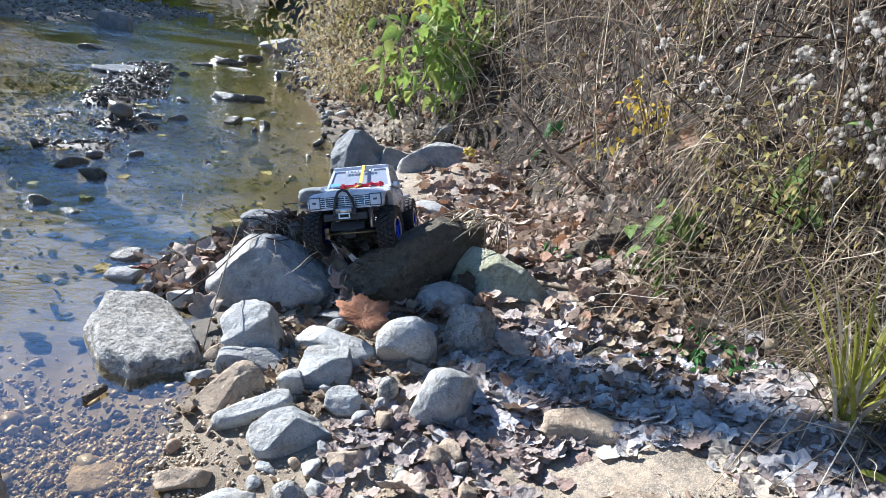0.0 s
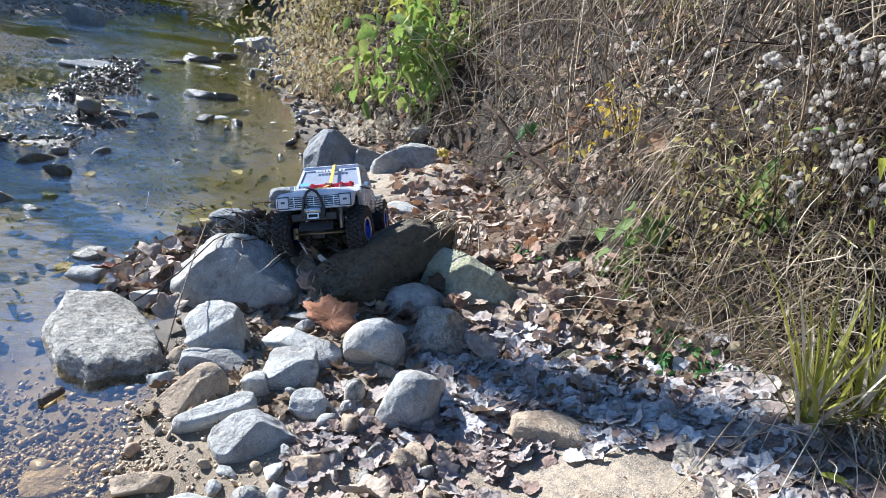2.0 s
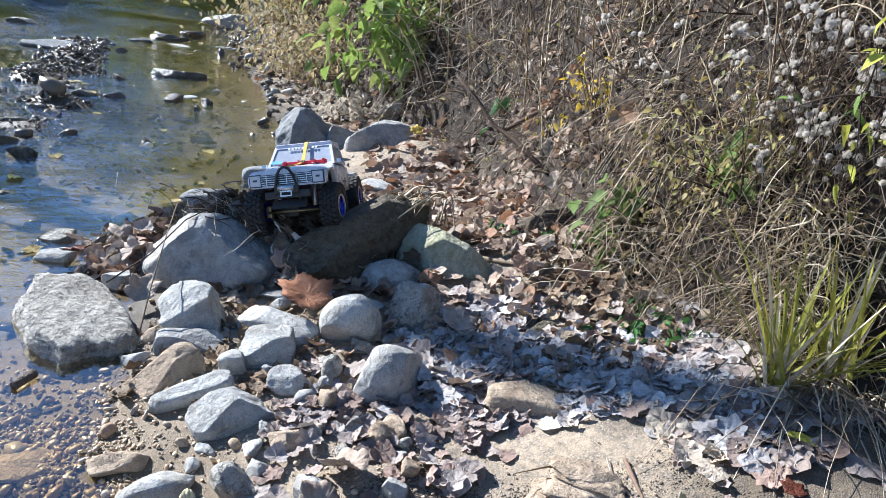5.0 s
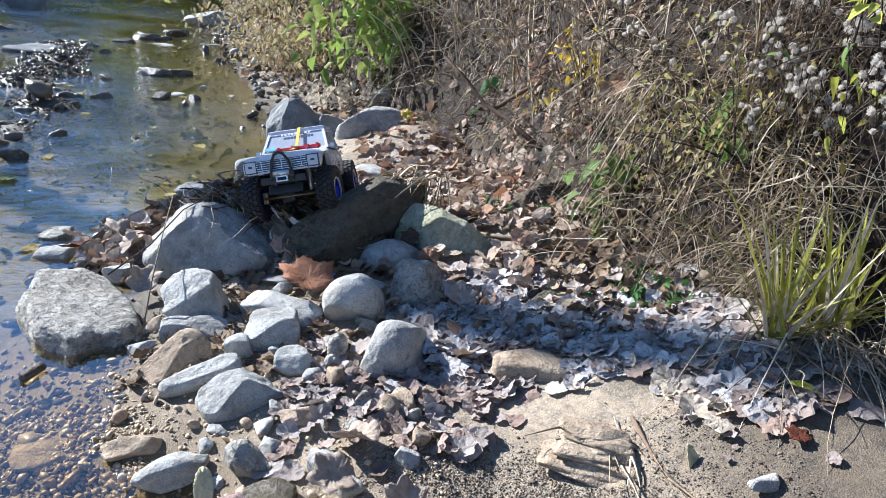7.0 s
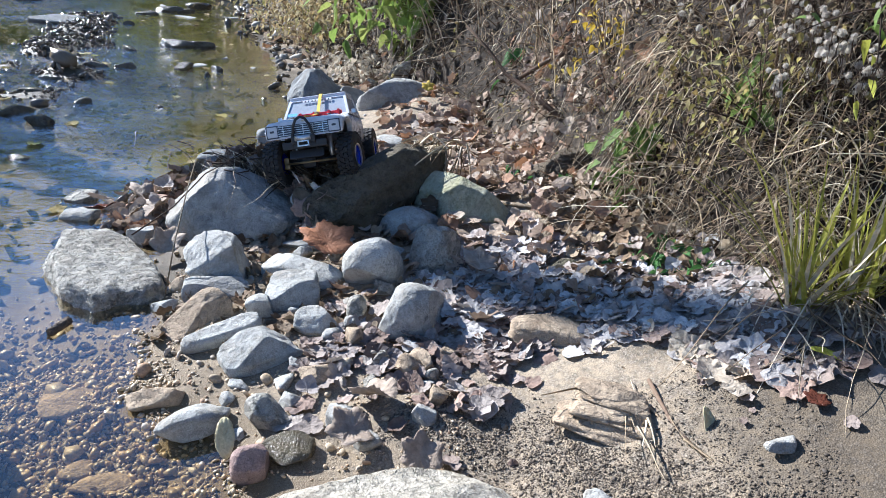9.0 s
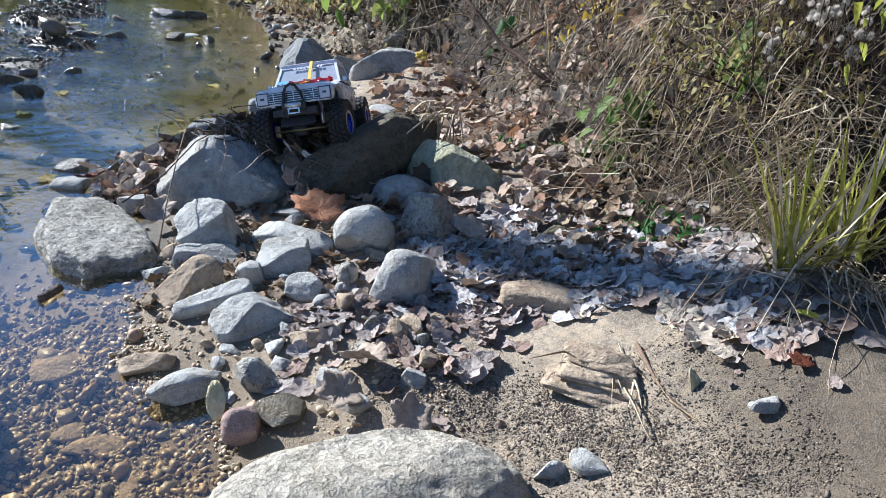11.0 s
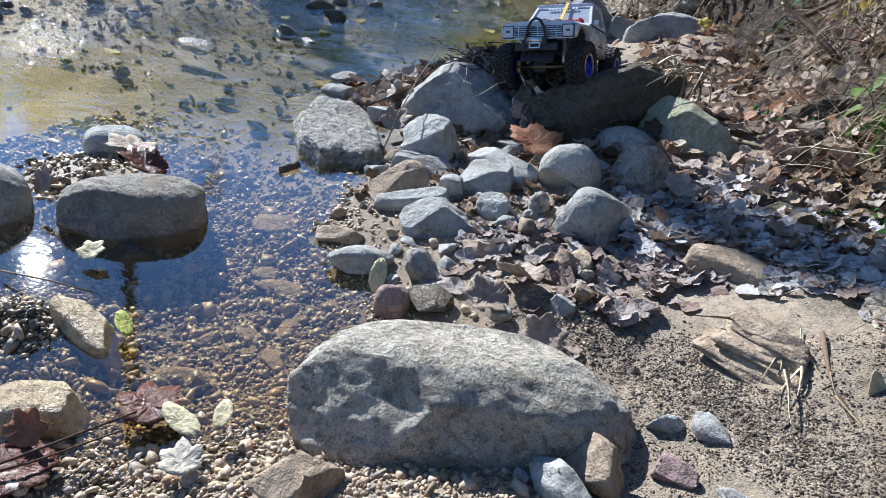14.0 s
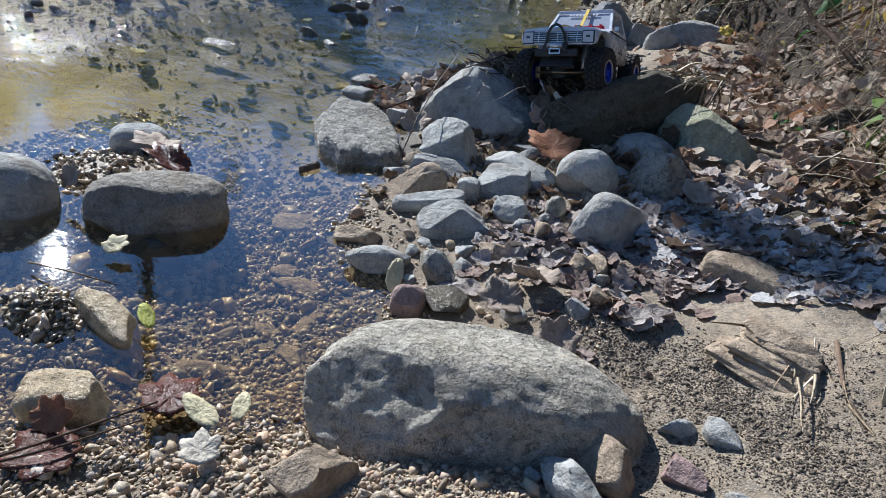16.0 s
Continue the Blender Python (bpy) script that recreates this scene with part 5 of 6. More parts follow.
bush("green_herb", 0.20, 1.43, 0.12, 0.03, 0.03, 0.07, 14, 0.025, 0.04, M_DEEPLEAF, "small dark green herb by a rust leaf", 5)
bush("green_herb", 0.36, 1.34, 0.19, 0.03, 0.03, 0.05, 5, 0.05, 0.07, M_DEEPLEAF, "single broad dark green leaves", 3)
bush("yellow_herb", 0.43, 1.62, 0.50, 0.05, 0.05, 0.12, 90, 0.015, 0.03, M_YELLOW, "withered plant with yellow leaves", 8)
bush("yellow_vine", 0.62, 0.80, 0.70, 0.05, 0.05, 0.10, 14, 0.022, 0.04, M_YGREEN, "yellow-green leaves hanging from a vine", 4)
bush("yellow_vine", 0.67, 0.80, 0.70, 0.05, 0.05, 0.10, 12, 0.022, 0.04, M_GREENLEAF, "green leaves hanging from a vine", 4)
bush("weed_patch", 0.62, 1.0, 0.45, 0.1, 0.12, 0.2, 700, 0.010, 0.022, M_SMALL, "yellow-green small-leaved weeds among dry stems", 22)
bush("weed_patch", 0.52, 1.25, 0.24, 0.09, 0.1, 0.12, 200, 0.007, 0.015, M_SMALL, "yellow-green small-leaved weeds among dry stems", 14)
bush("weed_patch", 0.56, 1.12, 0.33, 0.1, 0.1, 0.14, 240, 0.007, 0.015, M_SMALL, "yellow-green small-leaved weeds among dry stems", 16)
for i in range(26):
    y = 1.05 + 4.2 * rng.uniform(0, 1) ** 1.6
    v = rng.uniform(0.05, 0.42)
    x = float(np.interp(y, FOOT_Y, FOOT_X)) + v
    z = float(ground_z(np.array([x]), np.array([y]))[0])
    k = max(1.0, y / 1.8)
    mat, kind = ((M_SMALL, "withered weed with small yellowish leaves"), (M_BROWNLEAF, "brown withered weed on the bank"), (M_YGREEN, "yellow-green weed in the dry grass"), (M_DEEPLEAF, "dark green weed in the dry grass"))[(0, 0, 1, 2, 0, 3)[i % 6]]
    bush("bank_weed", x, y, z, 0.07 * k, 0.07 * k, 0.13 * k, 190, 0.008 * k, 0.021 * k, mat, kind, 12)
for x, y, s in ((0.47, 0.93, 1.0), (0.52, 0.90, 1.2), (0.43, 0.96, 0.8), (0.50, 0.98, 0.9), (0.45, 1.03, 0.7)):
    bush("clover", x, y, float(ground_z(np.array([x]), np.array([y]))[0]), 0.03 * s, 0.03 * s, 0.03 * s, 26, 0.018, 0.034, M_DEEPLEAF, "low green clover-like leaves on the litter", 9, M_DEEPLEAF)
leaf("lobed", 0.7, 0.545, 1.535, 0.055, M_YELLOW, "bright yellow leaf hanging in dry stems", 40, (70, 0), 0.665, 120)
leaf("oval", 0.5, 0.505, 1.60, 0.04, M_YELLOW, "small orange-yellow leaf in dry stems", 40, (60, 0), 0.62, 121)
leaf("oval", 0.4, 0.60, 1.36, 0.06, M_PALELEAF, "pale grey-green leaf in dry grass", 60, (50, 0), 0.41, 122)


def fluff_shape(n, seed):
    r = np.random.default_rng(seed)
    d = r.normal(size=(n, 3))
    d /= np.linalg.norm(d, axis=1, keepdims=True)
    side = np.cross(d, r.normal(size=(n, 3)))
    side /= np.linalg.norm(side, axis=1, keepdims=True)
    tip = d * r.uniform(0.6, 1.0, (n, 1))
    v = np.stack([d * 0.08 + side * 0.02, tip + side * 0.045, tip - side * 0.045], 1).reshape(-1, 3)
    return v, np.arange(3 * n).reshape(-1, 3)


FLUFF = [fluff_shape(340, s) for s in (1, 2, 3)]


def seed_heads(at, size, mat, label, shapes):
    k = len(at)
    v, t = spread(shapes, rng.integers(0, 3, k), at, turns(*rng.uniform(0, 6.3, (3, k))), size)
    return tagged(soup("seed_heads", v, t, mat), label, "seed heads", kind="stuff")


heads = []
for i in range(44):
    y = rng.uniform(0.70, 1.08)
    z = rng.uniform(0.56, 0.86)
    x = 0.47 + 0.17 * (1.08 - y) / 0.38 + rng.uniform(0.02, 0.15)
    heads.append(rng.normal(0, rng.uniform(0.010, 0.022), (rng.integers(4, 13), 3)) + (x, y, z))
heads.append(rng.normal(0, 1, (12, 3)) * (0.05, 0.1, 0.05) + (0.46, 1.25, 0.72))
heads.append(rng.normal(0, 1, (3, 3)) * 0.008 + (0.406, 1.222, 0.674))
heads.append(rng.normal(0, 1, (6, 3)) * 0.012 + (0.33, 1.35, 0.76))
heads = np.concatenate(heads)
seed_heads(heads, rng.uniform(0.0048, 0.0085, len(heads)), M_FLUFF, "fluffy white seed heads on dry weeds", FLUFF)
low = np.concatenate([rng.normal(0, 1, (60, 3)) * (0.05, 0.05, 0.02) + (0.42, 1.17, 0.19), rng.normal(0, 1, (30, 3)) * (0.06, 0.06, 0.03) + (0.52, 1.2, 0.27), rng.normal(0, 1, (110, 3)) * (0.12, 0.18, 0.06) + (-0.55, 3.4, 0.1), rng.normal(0, 1, (150, 3)) * (0.25, 0.4, 0.12) + (-0.8, 4.5, 0.3)])
seed_heads(low, rng.uniform(0.005, 0.009, len(low)) * np.clip(low[:, 1] / 1.6, 1, 2.6), M_TANFLUFF, "tan fluffy seed heads low on the bank", [fluff_shape(110, q) for q in (4, 5, 6)])
v, t, _ = strands(heads - (0.0, 0.0, 0.004), np.stack([rng.normal(0.2, 0.3, len(heads)), rng.normal(0.2, 0.3, len(heads)), -np.ones(len(heads))], -1), rng.uniform(0.05, 0.16, len(heads)), rng.uniform(-0.2, 0.1, len(heads)), np.full(len(heads), 0.0009), 5)
tagged(soup("seed_stalks", v, t, M_TWIG, True), "thin brown stalks of the seed heads", "dry plants", kind="stuff")


def sedge(x, y, z, n, label):
    thing = new("sedge_tuft")
    thing.location = (x, y, z)
    for i in range(n):
        a = rng.uniform(0, 6.3)
        lean = rng.uniform(0.08, 0.62)
        length = rng.uniform(0.15, 0.31)
        s = np.linspace(0, 1, 8)
        out = lean * length * s * (1 + 0.5 * s)
        zz = length * s * (1 - 0.35 * lean * s)
        w = rng.uniform(0.0028, 0.0052) * (1 - s**2.5)
        c = np.stack([np.cos(a) * out, np.sin(a) * out, zz], -1) + rng.normal(0, 0.012, 3) * (1, 1, 0)
        side = np.array([-np.sin(a), np.cos(a), 0])
        v = np.concatenate([c - side * w[:, None], c - (0, 0, 0.0015), c + side * w[:, None]])
        k = np.arange(7)
        t = np.concatenate([np.stack([k + o, k + o + 1, k + o + 9], -1) for o in (0, 8)] + [np.stack([k + o, k + o + 9, k + o + 8], -1) for o in (0, 8)])
        soup("blade", v, t, M_SEDGE if i % 5 else M_STRAW, True).parent = thing
    return tagged(thing, label, "grass tuft")


sedge(0.62, 0.70, 0.20, 48, "tuft of yellow-green sedge with browned tips")
sedge(0.72, 0.72, 0.23, 44, "tuft of yellow-green sedge with browned tips")
tuft = rng.normal(0, 1, (150, 3)) * (0.06, 0.04, 0.01) + (0.70, 0.66, 0.25)
stems("dead_sedge", tuft, (-0.3, -0.75, -0.1), 0.4, 0.1, 0.26, (0.1, 0.5), 0.0012, 0.0024, M_STRAW, "collapsed dead sedge blades", 6)


def branch(pts, r0, r1, mat, label, name="branch"):
    """A bent stick through a few points."""
    P = [Vector(q) for q in pts]
    bm = bmesh.new()
    tube(bm, P, [r0 + (r1 - r0) * i / (len(P) - 1) for i in range(len(P))], 7)
    return tagged(part(name, bm, mat), label, "branch")


def tube(bm, pts, rad, sides=8, cap=True):
    rings = []
    for i, p in enumerate(pts):
        d = (pts[min(i + 1, len(pts) - 1)] - pts[max(i - 1, 0)]).normalized()
        a = d.cross(Vector((0.2, 0.1, 0.97))).normalized()
        b = a.cross(d)
        r = rad[i] if isinstance(rad, list) else rad
        rings.append([bm.verts.new(p + r * (math.cos(k * 2 * math.pi / sides) * a + math.sin(k * 2 * math.pi / sides) * b)) for k in range(sides)])
    for u, w in zip(rings, rings[1:]):
        for k in range(sides):
            bm.faces.new((u[k], u[(k + 1) % sides], w[(k + 1) % sides], w[k])).smooth = True
    if cap:
        bm.faces.new(rings[0][::-1])
        bm.faces.new(rings[-1])


branch([(0.33, 1.75, 0.29), (0.24, 1.95, 0.33), (0.17, 2.0, 0.36), (0.10, 2.06, 0.43), (0.02, 2.1, 0.49)], 0.009, 0.004, M_TWIG, "bent grey-brown dead branch on the bank")
branch([(0.20, 2.0, 0.34), (0.30, 1.95, 0.43), (0.40, 1.92, 0.49), (0.46, 1.88, 0.55), (0.56, 1.8, 0.58)], 0.008, 0.004, M_TWIG, "bent grey-brown dead branch on the bank")
branch([(0.14, 1.285, 0.15), (0.22, 1.25, 0.158), (0.31, 1.20, 0.175)], 0.006, 0.005, M_STRAW, "pale barkless stick on the leaves")
branch([(-0.526, 0.867, 0.015), (-0.535, 0.95, 0.10), (-0.56, 1.08, 0.155), (-0.60, 1.25, 0.185)], 0.0016, 0.0012, M_STRAW, "long straw lying over the big stone")
branch([(-0.64, 0.98, 0.085), (-0.60, 1.10, 0.11), (-0.56, 1.2, 0.165), (-0.50, 1.33, 0.19)], 0.0018, 0.0012, M_TWIG, "thin twig lying over the big stone")
branch([(-0.665, 0.70, 0.004), (-0.655, 0.745, 0.006)], 0.008, 0.009, M_BARK, "short mossy stick floating in the pool")
branch([(0.36, 0.57, 0.13), (0.375, 0.48, 0.118), (0.40, 0.41, 0.118)], 0.0035, 0.002, M_BROWNLEAF, "split strip of bark on sand")
branch([(-0.72, 0.13, 0.012), (-0.62, 0.14, 0.03), (-0.55, 0.15, 0.035)], 0.0016, 0.0012, M_STRAW, "thin pale twig over the pool")
branch([(-0.42, -0.16, 0.02), (-0.375, -0.09, 0.03), (-0.325, 0.025, 0.034)], 0.002, 0.0013, M_TWIG, "thin twig on gravel")
branch([(-0.41, -0.15, 0.02), (-0.36, -0.08, 0.026), (-0.318, 0.0, 0.03)], 0.0014, 0.001, M_TWIG, "thin twig on gravel")
branch([(0.70, 0.86, 0.36), (0.78, 0.92, 0.52), (0.86, 1.0, 0.66)], 0.003, 0.002, M_STRAW, "slanting pale dead stalk")

# == trees over the stream, seen in its reflections and by their shade ==


def tree(x, y, height, girth, crown_at, crown_r, n, label):
    thing = new("tree")
    thing.location = (x, y, float(ground_z(np.array([x]), np.array([y]))[0]) - 0.1)
    bm = bmesh.new()
    tube(bm, [Vector((0.1 * math.sin(i * 1.3 + x), 0.1 * math.cos(i + y), height * i / 7)) for i in range(8)], [girth * (1.15 - 0.11 * i) for i in range(8)], 12)
    part("trunk", bm, M_BARK, thing)
    k = 12
    v, t, pts = strands(np.stack([np.zeros(k), np.zeros(k), rng.uniform(crown_at * 0.7, height * 0.9, k)], -1), np.stack([rng.normal(0, 1, k), rng.normal(0, 1, k), rng.uniform(0.1, 0.8, k)], -1), np.full(k, crown_r), rng.uniform(-0.1, 0.3, k), np.full(k, girth * 0.3), 6, 0.06, 6, 0.15)
    soup("limbs", v, t, M_BARK, True).parent = thing
    i, j = rng.integers(0, k, n), rng.integers(2, 7, n)
    at = pts[i, j] + rng.normal(0, crown_r * 0.22, (n, 3))
    v, t = spread(LEAFLET, rng.integers(0, 3, n), at, turns(*rng.uniform(0, 6.3, (3, n))), rng.uniform(0.12, 0.26, n))
    soup("crown", v, t, M_CROWN, True).parent = thing
    return tagged(thing, label, "tree")


tree(-6.788, 5.008, 15.0, 0.092, 13.8, 1.6, 500, "tall tree trunk on the opposite bank")
for x, y, h, c in ((-13.5, 16.5, 6.2, 2.1), (-11.6, 20.0, 6.6, 2.2), (-9.6, 27.5, 8.6, 3.0), (-15.5, 11.6, 4.9, 1.7), (-18.0, 20.0, 7.0, 2.6), (-15.6, 29.0, 9.0, 3.2), (-14.8, 6.9, 4.2, 1.5), (-13.0, 1.5, 3.6, 1.4), (-13.4, 13.4, 5.0, 1.8)):
    tree(x, y, h, 0.10, h * 0.3, c, 3600, "autumn tree with yellow-green leaves on the far bank")
for x, y, h, c in ((2.6, 9.0, 4.5, 1.8), (0.5, 14.0, 5.0, 2.0), (3.0, 4.5, 4.0, 1.6)):
    tree(x, y, h, 0.10, h * 0.45, c, 1500, "autumn tree on top of the bank")


def far_woods():
    """The autumn woods across the stream, a broken band of leaves and stems."""
    n = 100000
    az = np.radians(rng.uniform(-100, -8, n))
    dist = rng.uniform(24, 33, n)
    deg = np.degrees(az)
    top = np.interp(deg, [-100, -60, -48, -40, -35, -33, -26, -23, -8], [18, 21, 27, 27, 20, 11, 11, 28, 30])
    top = top * (0.62 + 0.6 * lattice(deg * 0.45, 0 * az, 31) * (0.5 + 0.7 * lattice(deg * 1.5, 0 * az, 32)))
    top = np.where((deg < -46) & (deg > -75), np.minimum(top, 20), top)
    el = np.radians(top * rng.uniform(0.02, 1, n) ** 0.8)
    keep = lattice(np.degrees(az) * 1.1, np.degrees(el) * 0.22, 33) > 0.3 * np.clip(np.degrees(el) / 8, 0.3, 1)
    at = np.stack([np.sin(az) * dist, np.cos(az) * dist, dist * np.tan(el)], -1)[keep]
    tuft = np.array([[0, 0, 0], [-0.3, 0.5, 0.1], [0, 1, -0.1], [0.3, 0.5, 0.1]]), np.array([[0, 1, 2], [0, 2, 3]])
    # left of this bearing the woods take the darker leaf colours
    bright = at[:, 0] > -0.727 * at[:, 1]
    for pick, mat, label in ((bright, M_CROWN, "yellow and olive autumn woods across the stream"), (~bright, M_DARKWOOD, "dark brown and olive woods across the stream")):
        k = int(pick.sum())
        v, t = spread([tuft], np.zeros(k, int), at[pick], turns(*rng.uniform(0, 6.3, (3, k))), rng.uniform(0.3, 0.75, k))
        tagged(soup("far_woods", v, t, mat, True), label, "woods", kind="stuff")


far_woods()

# == the model truck ==
S = 0.95  # its scale against the measures below


def box_bm(cx, cy, cz, sx, sy, sz, bevel=0.0, bm=None, turn=None):
    own = bm or bmesh.new()
    made = bmesh.ops.create_cube(own, size=1.0)["verts"]
    m = Matrix.Translation((cx * S, cy * S, cz * S)) @ (turn or Matrix.Identity(4)) @ Matrix.Diagonal((sx * S, sy * S, sz * S, 1))
    bmesh.ops.transform(own, matrix=m, verts=made)
    if bevel:
        edges = list({e for v in made for e in v.link_edges})
        bmesh.ops.bevel(own, geom=edges, offset=bevel * S, segments=2, affect="EDGES", profile=0.6)
    return own


def rod(a, b, r, sides=8, bm=None):
    own = bm or bmesh.new()
    tube(own, [Vector(a) * S, Vector(b) * S], r * S, sides)
    return own


truck = new("model_truck")
truck.matrix_world = pose(-0.297, 1.41, 0.113, 15.0, 14.0, 181.4)
tagged(truck, "white radio-controlled model pickup with black tyres, crawling over the leaf ridge", "model truck")


def shell():
    """Hood, wings and doors, lofted from nose to the back of the cab."""
    bm = bmesh.new()
    rows = (
        (0.230, 0.093, 0.121, 0.156), (0.227, 0.0965, 0.120, 0.161), (0.214, 0.097, 0.124, 0.163), (0.205, 0.098, 0.140, 0.164), (0.190, 0.099, 0.150, 0.165), (0.155, 0.099, 0.156, 0.167),
        (0.120, 0.099, 0.150, 0.170), (0.105, 0.098, 0.140, 0.171), (0.092, 0.097, 0.100, 0.172), (0.070, 0.096, 0.096, 0.174), (0.0, 0.096, 0.096, 0.172), (-0.095, 0.095, 0.098, 0.171), (-0.103, 0.092, 0.102, 0.168),
    )
    rings = []
    for y, w, zb, zt in rows:
        half = [(w - 0.012, zb), (w, zb + 0.003), (w + 0.002, 0.5 * (zb + zt)), (w - 0.001, zt - 0.007), (w - 0.010, zt), (w * 0.5, zt + 0.003)]
        pts = [(x, z) for x, z in half] + [(0, zt + 0.004)] + [(-x, z) for x, z in reversed(half)]
        rings.append([bm.verts.new((x * S, y * S, z * S)) for x, z in pts])
    for u, v in zip(rings, rings[1:]):
        for k in range(len(u) - 1):
            bm.faces.new((u[k], u[k + 1], v[k + 1], v[k])).smooth = True
    bm.faces.new(rings[0])
    bm.faces.new(rings[-1][::-1])
    bmesh.ops.recalc_face_normals(bm, faces=bm.faces)
    return bm


body = part("body", shell(), M_BODY, truck)
LO = {"fr": (0.092, 0.072, 0.174), "fl": (-0.092, 0.072, 0.174), "br": (0.092, -0.098, 0.171), "bl": (-0.092, -0.098, 0.171)}
HI = {"fr": (0.078, 0.016, 0.232), "fl": (-0.078, 0.016, 0.232), "br": (0.078, -0.080, 0.232), "bl": (-0.078, -0.080, 0.232)}


def window_panel(a, b, c, d, border, name):
    """A side of the cab: a frame of the shell's colour with a pane set in it. Corners run round the panel."""
    P = [Vector(q) * S for q in (a, b, c, d)]
    mid = sum(P, Vector()) / 4
    nrm = (P[1] - P[0]).cross(P[3] - P[0]).normalized()
    if nrm.dot(mid - Vector((0, -0.03, 0.2)) * S) < 0:
        nrm = -nrm
    inner = []
    for i in range(4):
        e1, e2 = (P[(i + 1) % 4] - P[i]).normalized(), (P[i - 1] - P[i]).normalized()
        inner.append(P[i] + (e1 + e2) * border * S)
    bm = bmesh.new()
    o, n2 = [bm.verts.new(q) for q in P], [bm.verts.new(q) for q in inner]
    q2 = [bm.verts.new(q - nrm * 0.004 * S) for q in inner]
    for i in range(4):
        j = (i + 1) % 4
        bm.faces.new((o[i], o[j], n2[j], n2[i]))
        bm.faces.new((n2[i], n2[j], q2[j], q2[i]))
    part(name + "_frame", bm, M_BODY, body)
    bm = bmesh.new()
    bm.faces.new([bm.verts.new(q - nrm * 0.0025 * S) for q in inner])
    bm.faces.new([bm.verts.new(q - nrm * 0.0040 * S) for q in reversed(inner)])
    part(name, bm, M_LEX, body, "smoky tinted clear plastic window")


window_panel(LO["fl"], LO["fr"], HI["fr"], HI["fl"], 0.007, "windscreen")
window_panel(LO["fr"], LO["br"], HI["br"], HI["fr"], 0.011, "side_window")
window_panel(LO["fl"], LO["bl"], HI["bl"], HI["fl"], 0.011, "side_window")
window_panel(LO["bl"], LO["br"], HI["br"], HI["bl"], 0.012, "rear_window")
part("roof", box_bm(0, -0.032, 0.2335, 0.158, 0.099, 0.010, 0.005), M_BODY, body)


def bars(y, z, x0, x1, n, size, mat, name, label, tilt=0.0, over=0.0012):
    """Unreadable lettering as a row of plain bars lying on the shell."""
    bm = bmesh.new()
    for i in range(n):
        x = x0 + (x1 - x0) * (i + 0.5) / n
        box_bm(x, y, z + over, abs(x1 - x0) / n * 0.62, size, 0.0012, 0, bm, Matrix.Rotation(tilt, 4, "X"))
    part(name, bm, mat, body, label)


SCREEN = math.atan2(0.058, -0.056)
bars(0.026, 0.2222, -0.042, 0.042, 9, 0.0075, M_BODY, "windscreen_band", "row of pale letter-like bars", SCREEN, 0.0022)
bars(0.064, 0.183, -0.055, 0.055, 7, 0.004, M_DECALK, "windscreen_sticker", "dark lettering bars", SCREEN, 0.002)
part("blue_sticker", box_bm(0.066, 0.060, 0.189, 0.026, 0.011, 0.001, 0, None, Matrix.Rotation(SCREEN, 4, "X")), M_DECALB, body)
part("light_bar", box_bm(-0.014, 0.080, 0.181, 0.120, 0.010, 0.010, 0.002), M_RED_P, truck, "red plastic light bar below the windscreen")
for x in (-0.066, -0.04, 0.0, 0.038):
    part("bar_mount", box_bm(x, 0.083, 0.182, 0.006, 0.016, 0.014, 0.001), M_RED_P, truck)
part("hood_decal", box_bm(0.020, 0.165, 0.1718, 0.060, 0.012, 0.0006, 0), M_DECALY, body, "yellow decal on the hood")
bm = box_bm(-0.064, 0.150, 0.1712, 0.026, 0.007, 0.0006, 0)
box_bm(-0.064, 0.160, 0.1712, 0.012, 0.009, 0.0006, 0, bm)
part("hood_decal", bm, M_DECALB, body, "blue decal on the hood")
bm = box_bm(0.066, 0.150, 0.1712, 0.026, 0.007, 0.0006, 0)
box_bm(0.066, 0.160, 0.1712, 0.012, 0.009, 0.0006, 0, bm)
part("hood_decal", bm, M_DECALB, body, "blue decal on the hood")
bm = box_bm(-0.0975, -0.02, 0.125, 0.001, 0.045, 0.006, 0)
box_bm(-0.0975, -0.024, 0.133, 0.001, 0.028, 0.004, 0, bm)
part("door_decal", bm, M_DECALK, body, "dark scribbled decal on the door")
for x in (-0.045, 0.045):
    part("body_clip", rod((x - 0.006, 0.112, 0.176), (x + 0.006, 0.112, 0.178), 0.0016), M_DECALK, body)
for x in (-0.102, 0.102):
    part("mirror", box_bm(x, 0.058, 0.180, 0.012, 0.008, 0.012, 0.002), M_SILVER, body, "small silver mirror")
    part("door_handle", box_bm(x * 0.955, -0.07, 0.155, 0.003, 0.016, 0.003, 0.001), M_SILVER, body)

# grille, lamps and bumper
grille = part("grille", box_bm(0, 0.2305, 0.139, 0.130, 0.004, 0.027, 0.001), M_DECALK, truck)
for i in range(5):
    part("grille_bar", box_bm(0, 0.2335, 0.1285 + i * 0.0053, 0.126, 0.002, 0.0014), M_SILVER, grille)
for i in range(5):
    part("grille_post", box_bm(-0.050 + i * 0.025, 0.2335, 0.139, 0.0014, 0.0024, 0.025), M_SILVER, grille)
for x in (-0.078, 0.078):
    lamp = part("headlight", box_bm(x, 0.231, 0.139, 0.031, 0.004, 0.031, 0.001), M_DECALK, truck, "square headlight sticker with dark rim")
    part("lens", box_bm(x, 0.2334, 0.139, 0.026, 0.002, 0.026, 0.002), M_LAMP, lamp)
    part("lens_mark", box_bm(x, 0.2350, 0.140, 0.010, 0.001, 0.005, 0.0), M_DECALK, lamp)
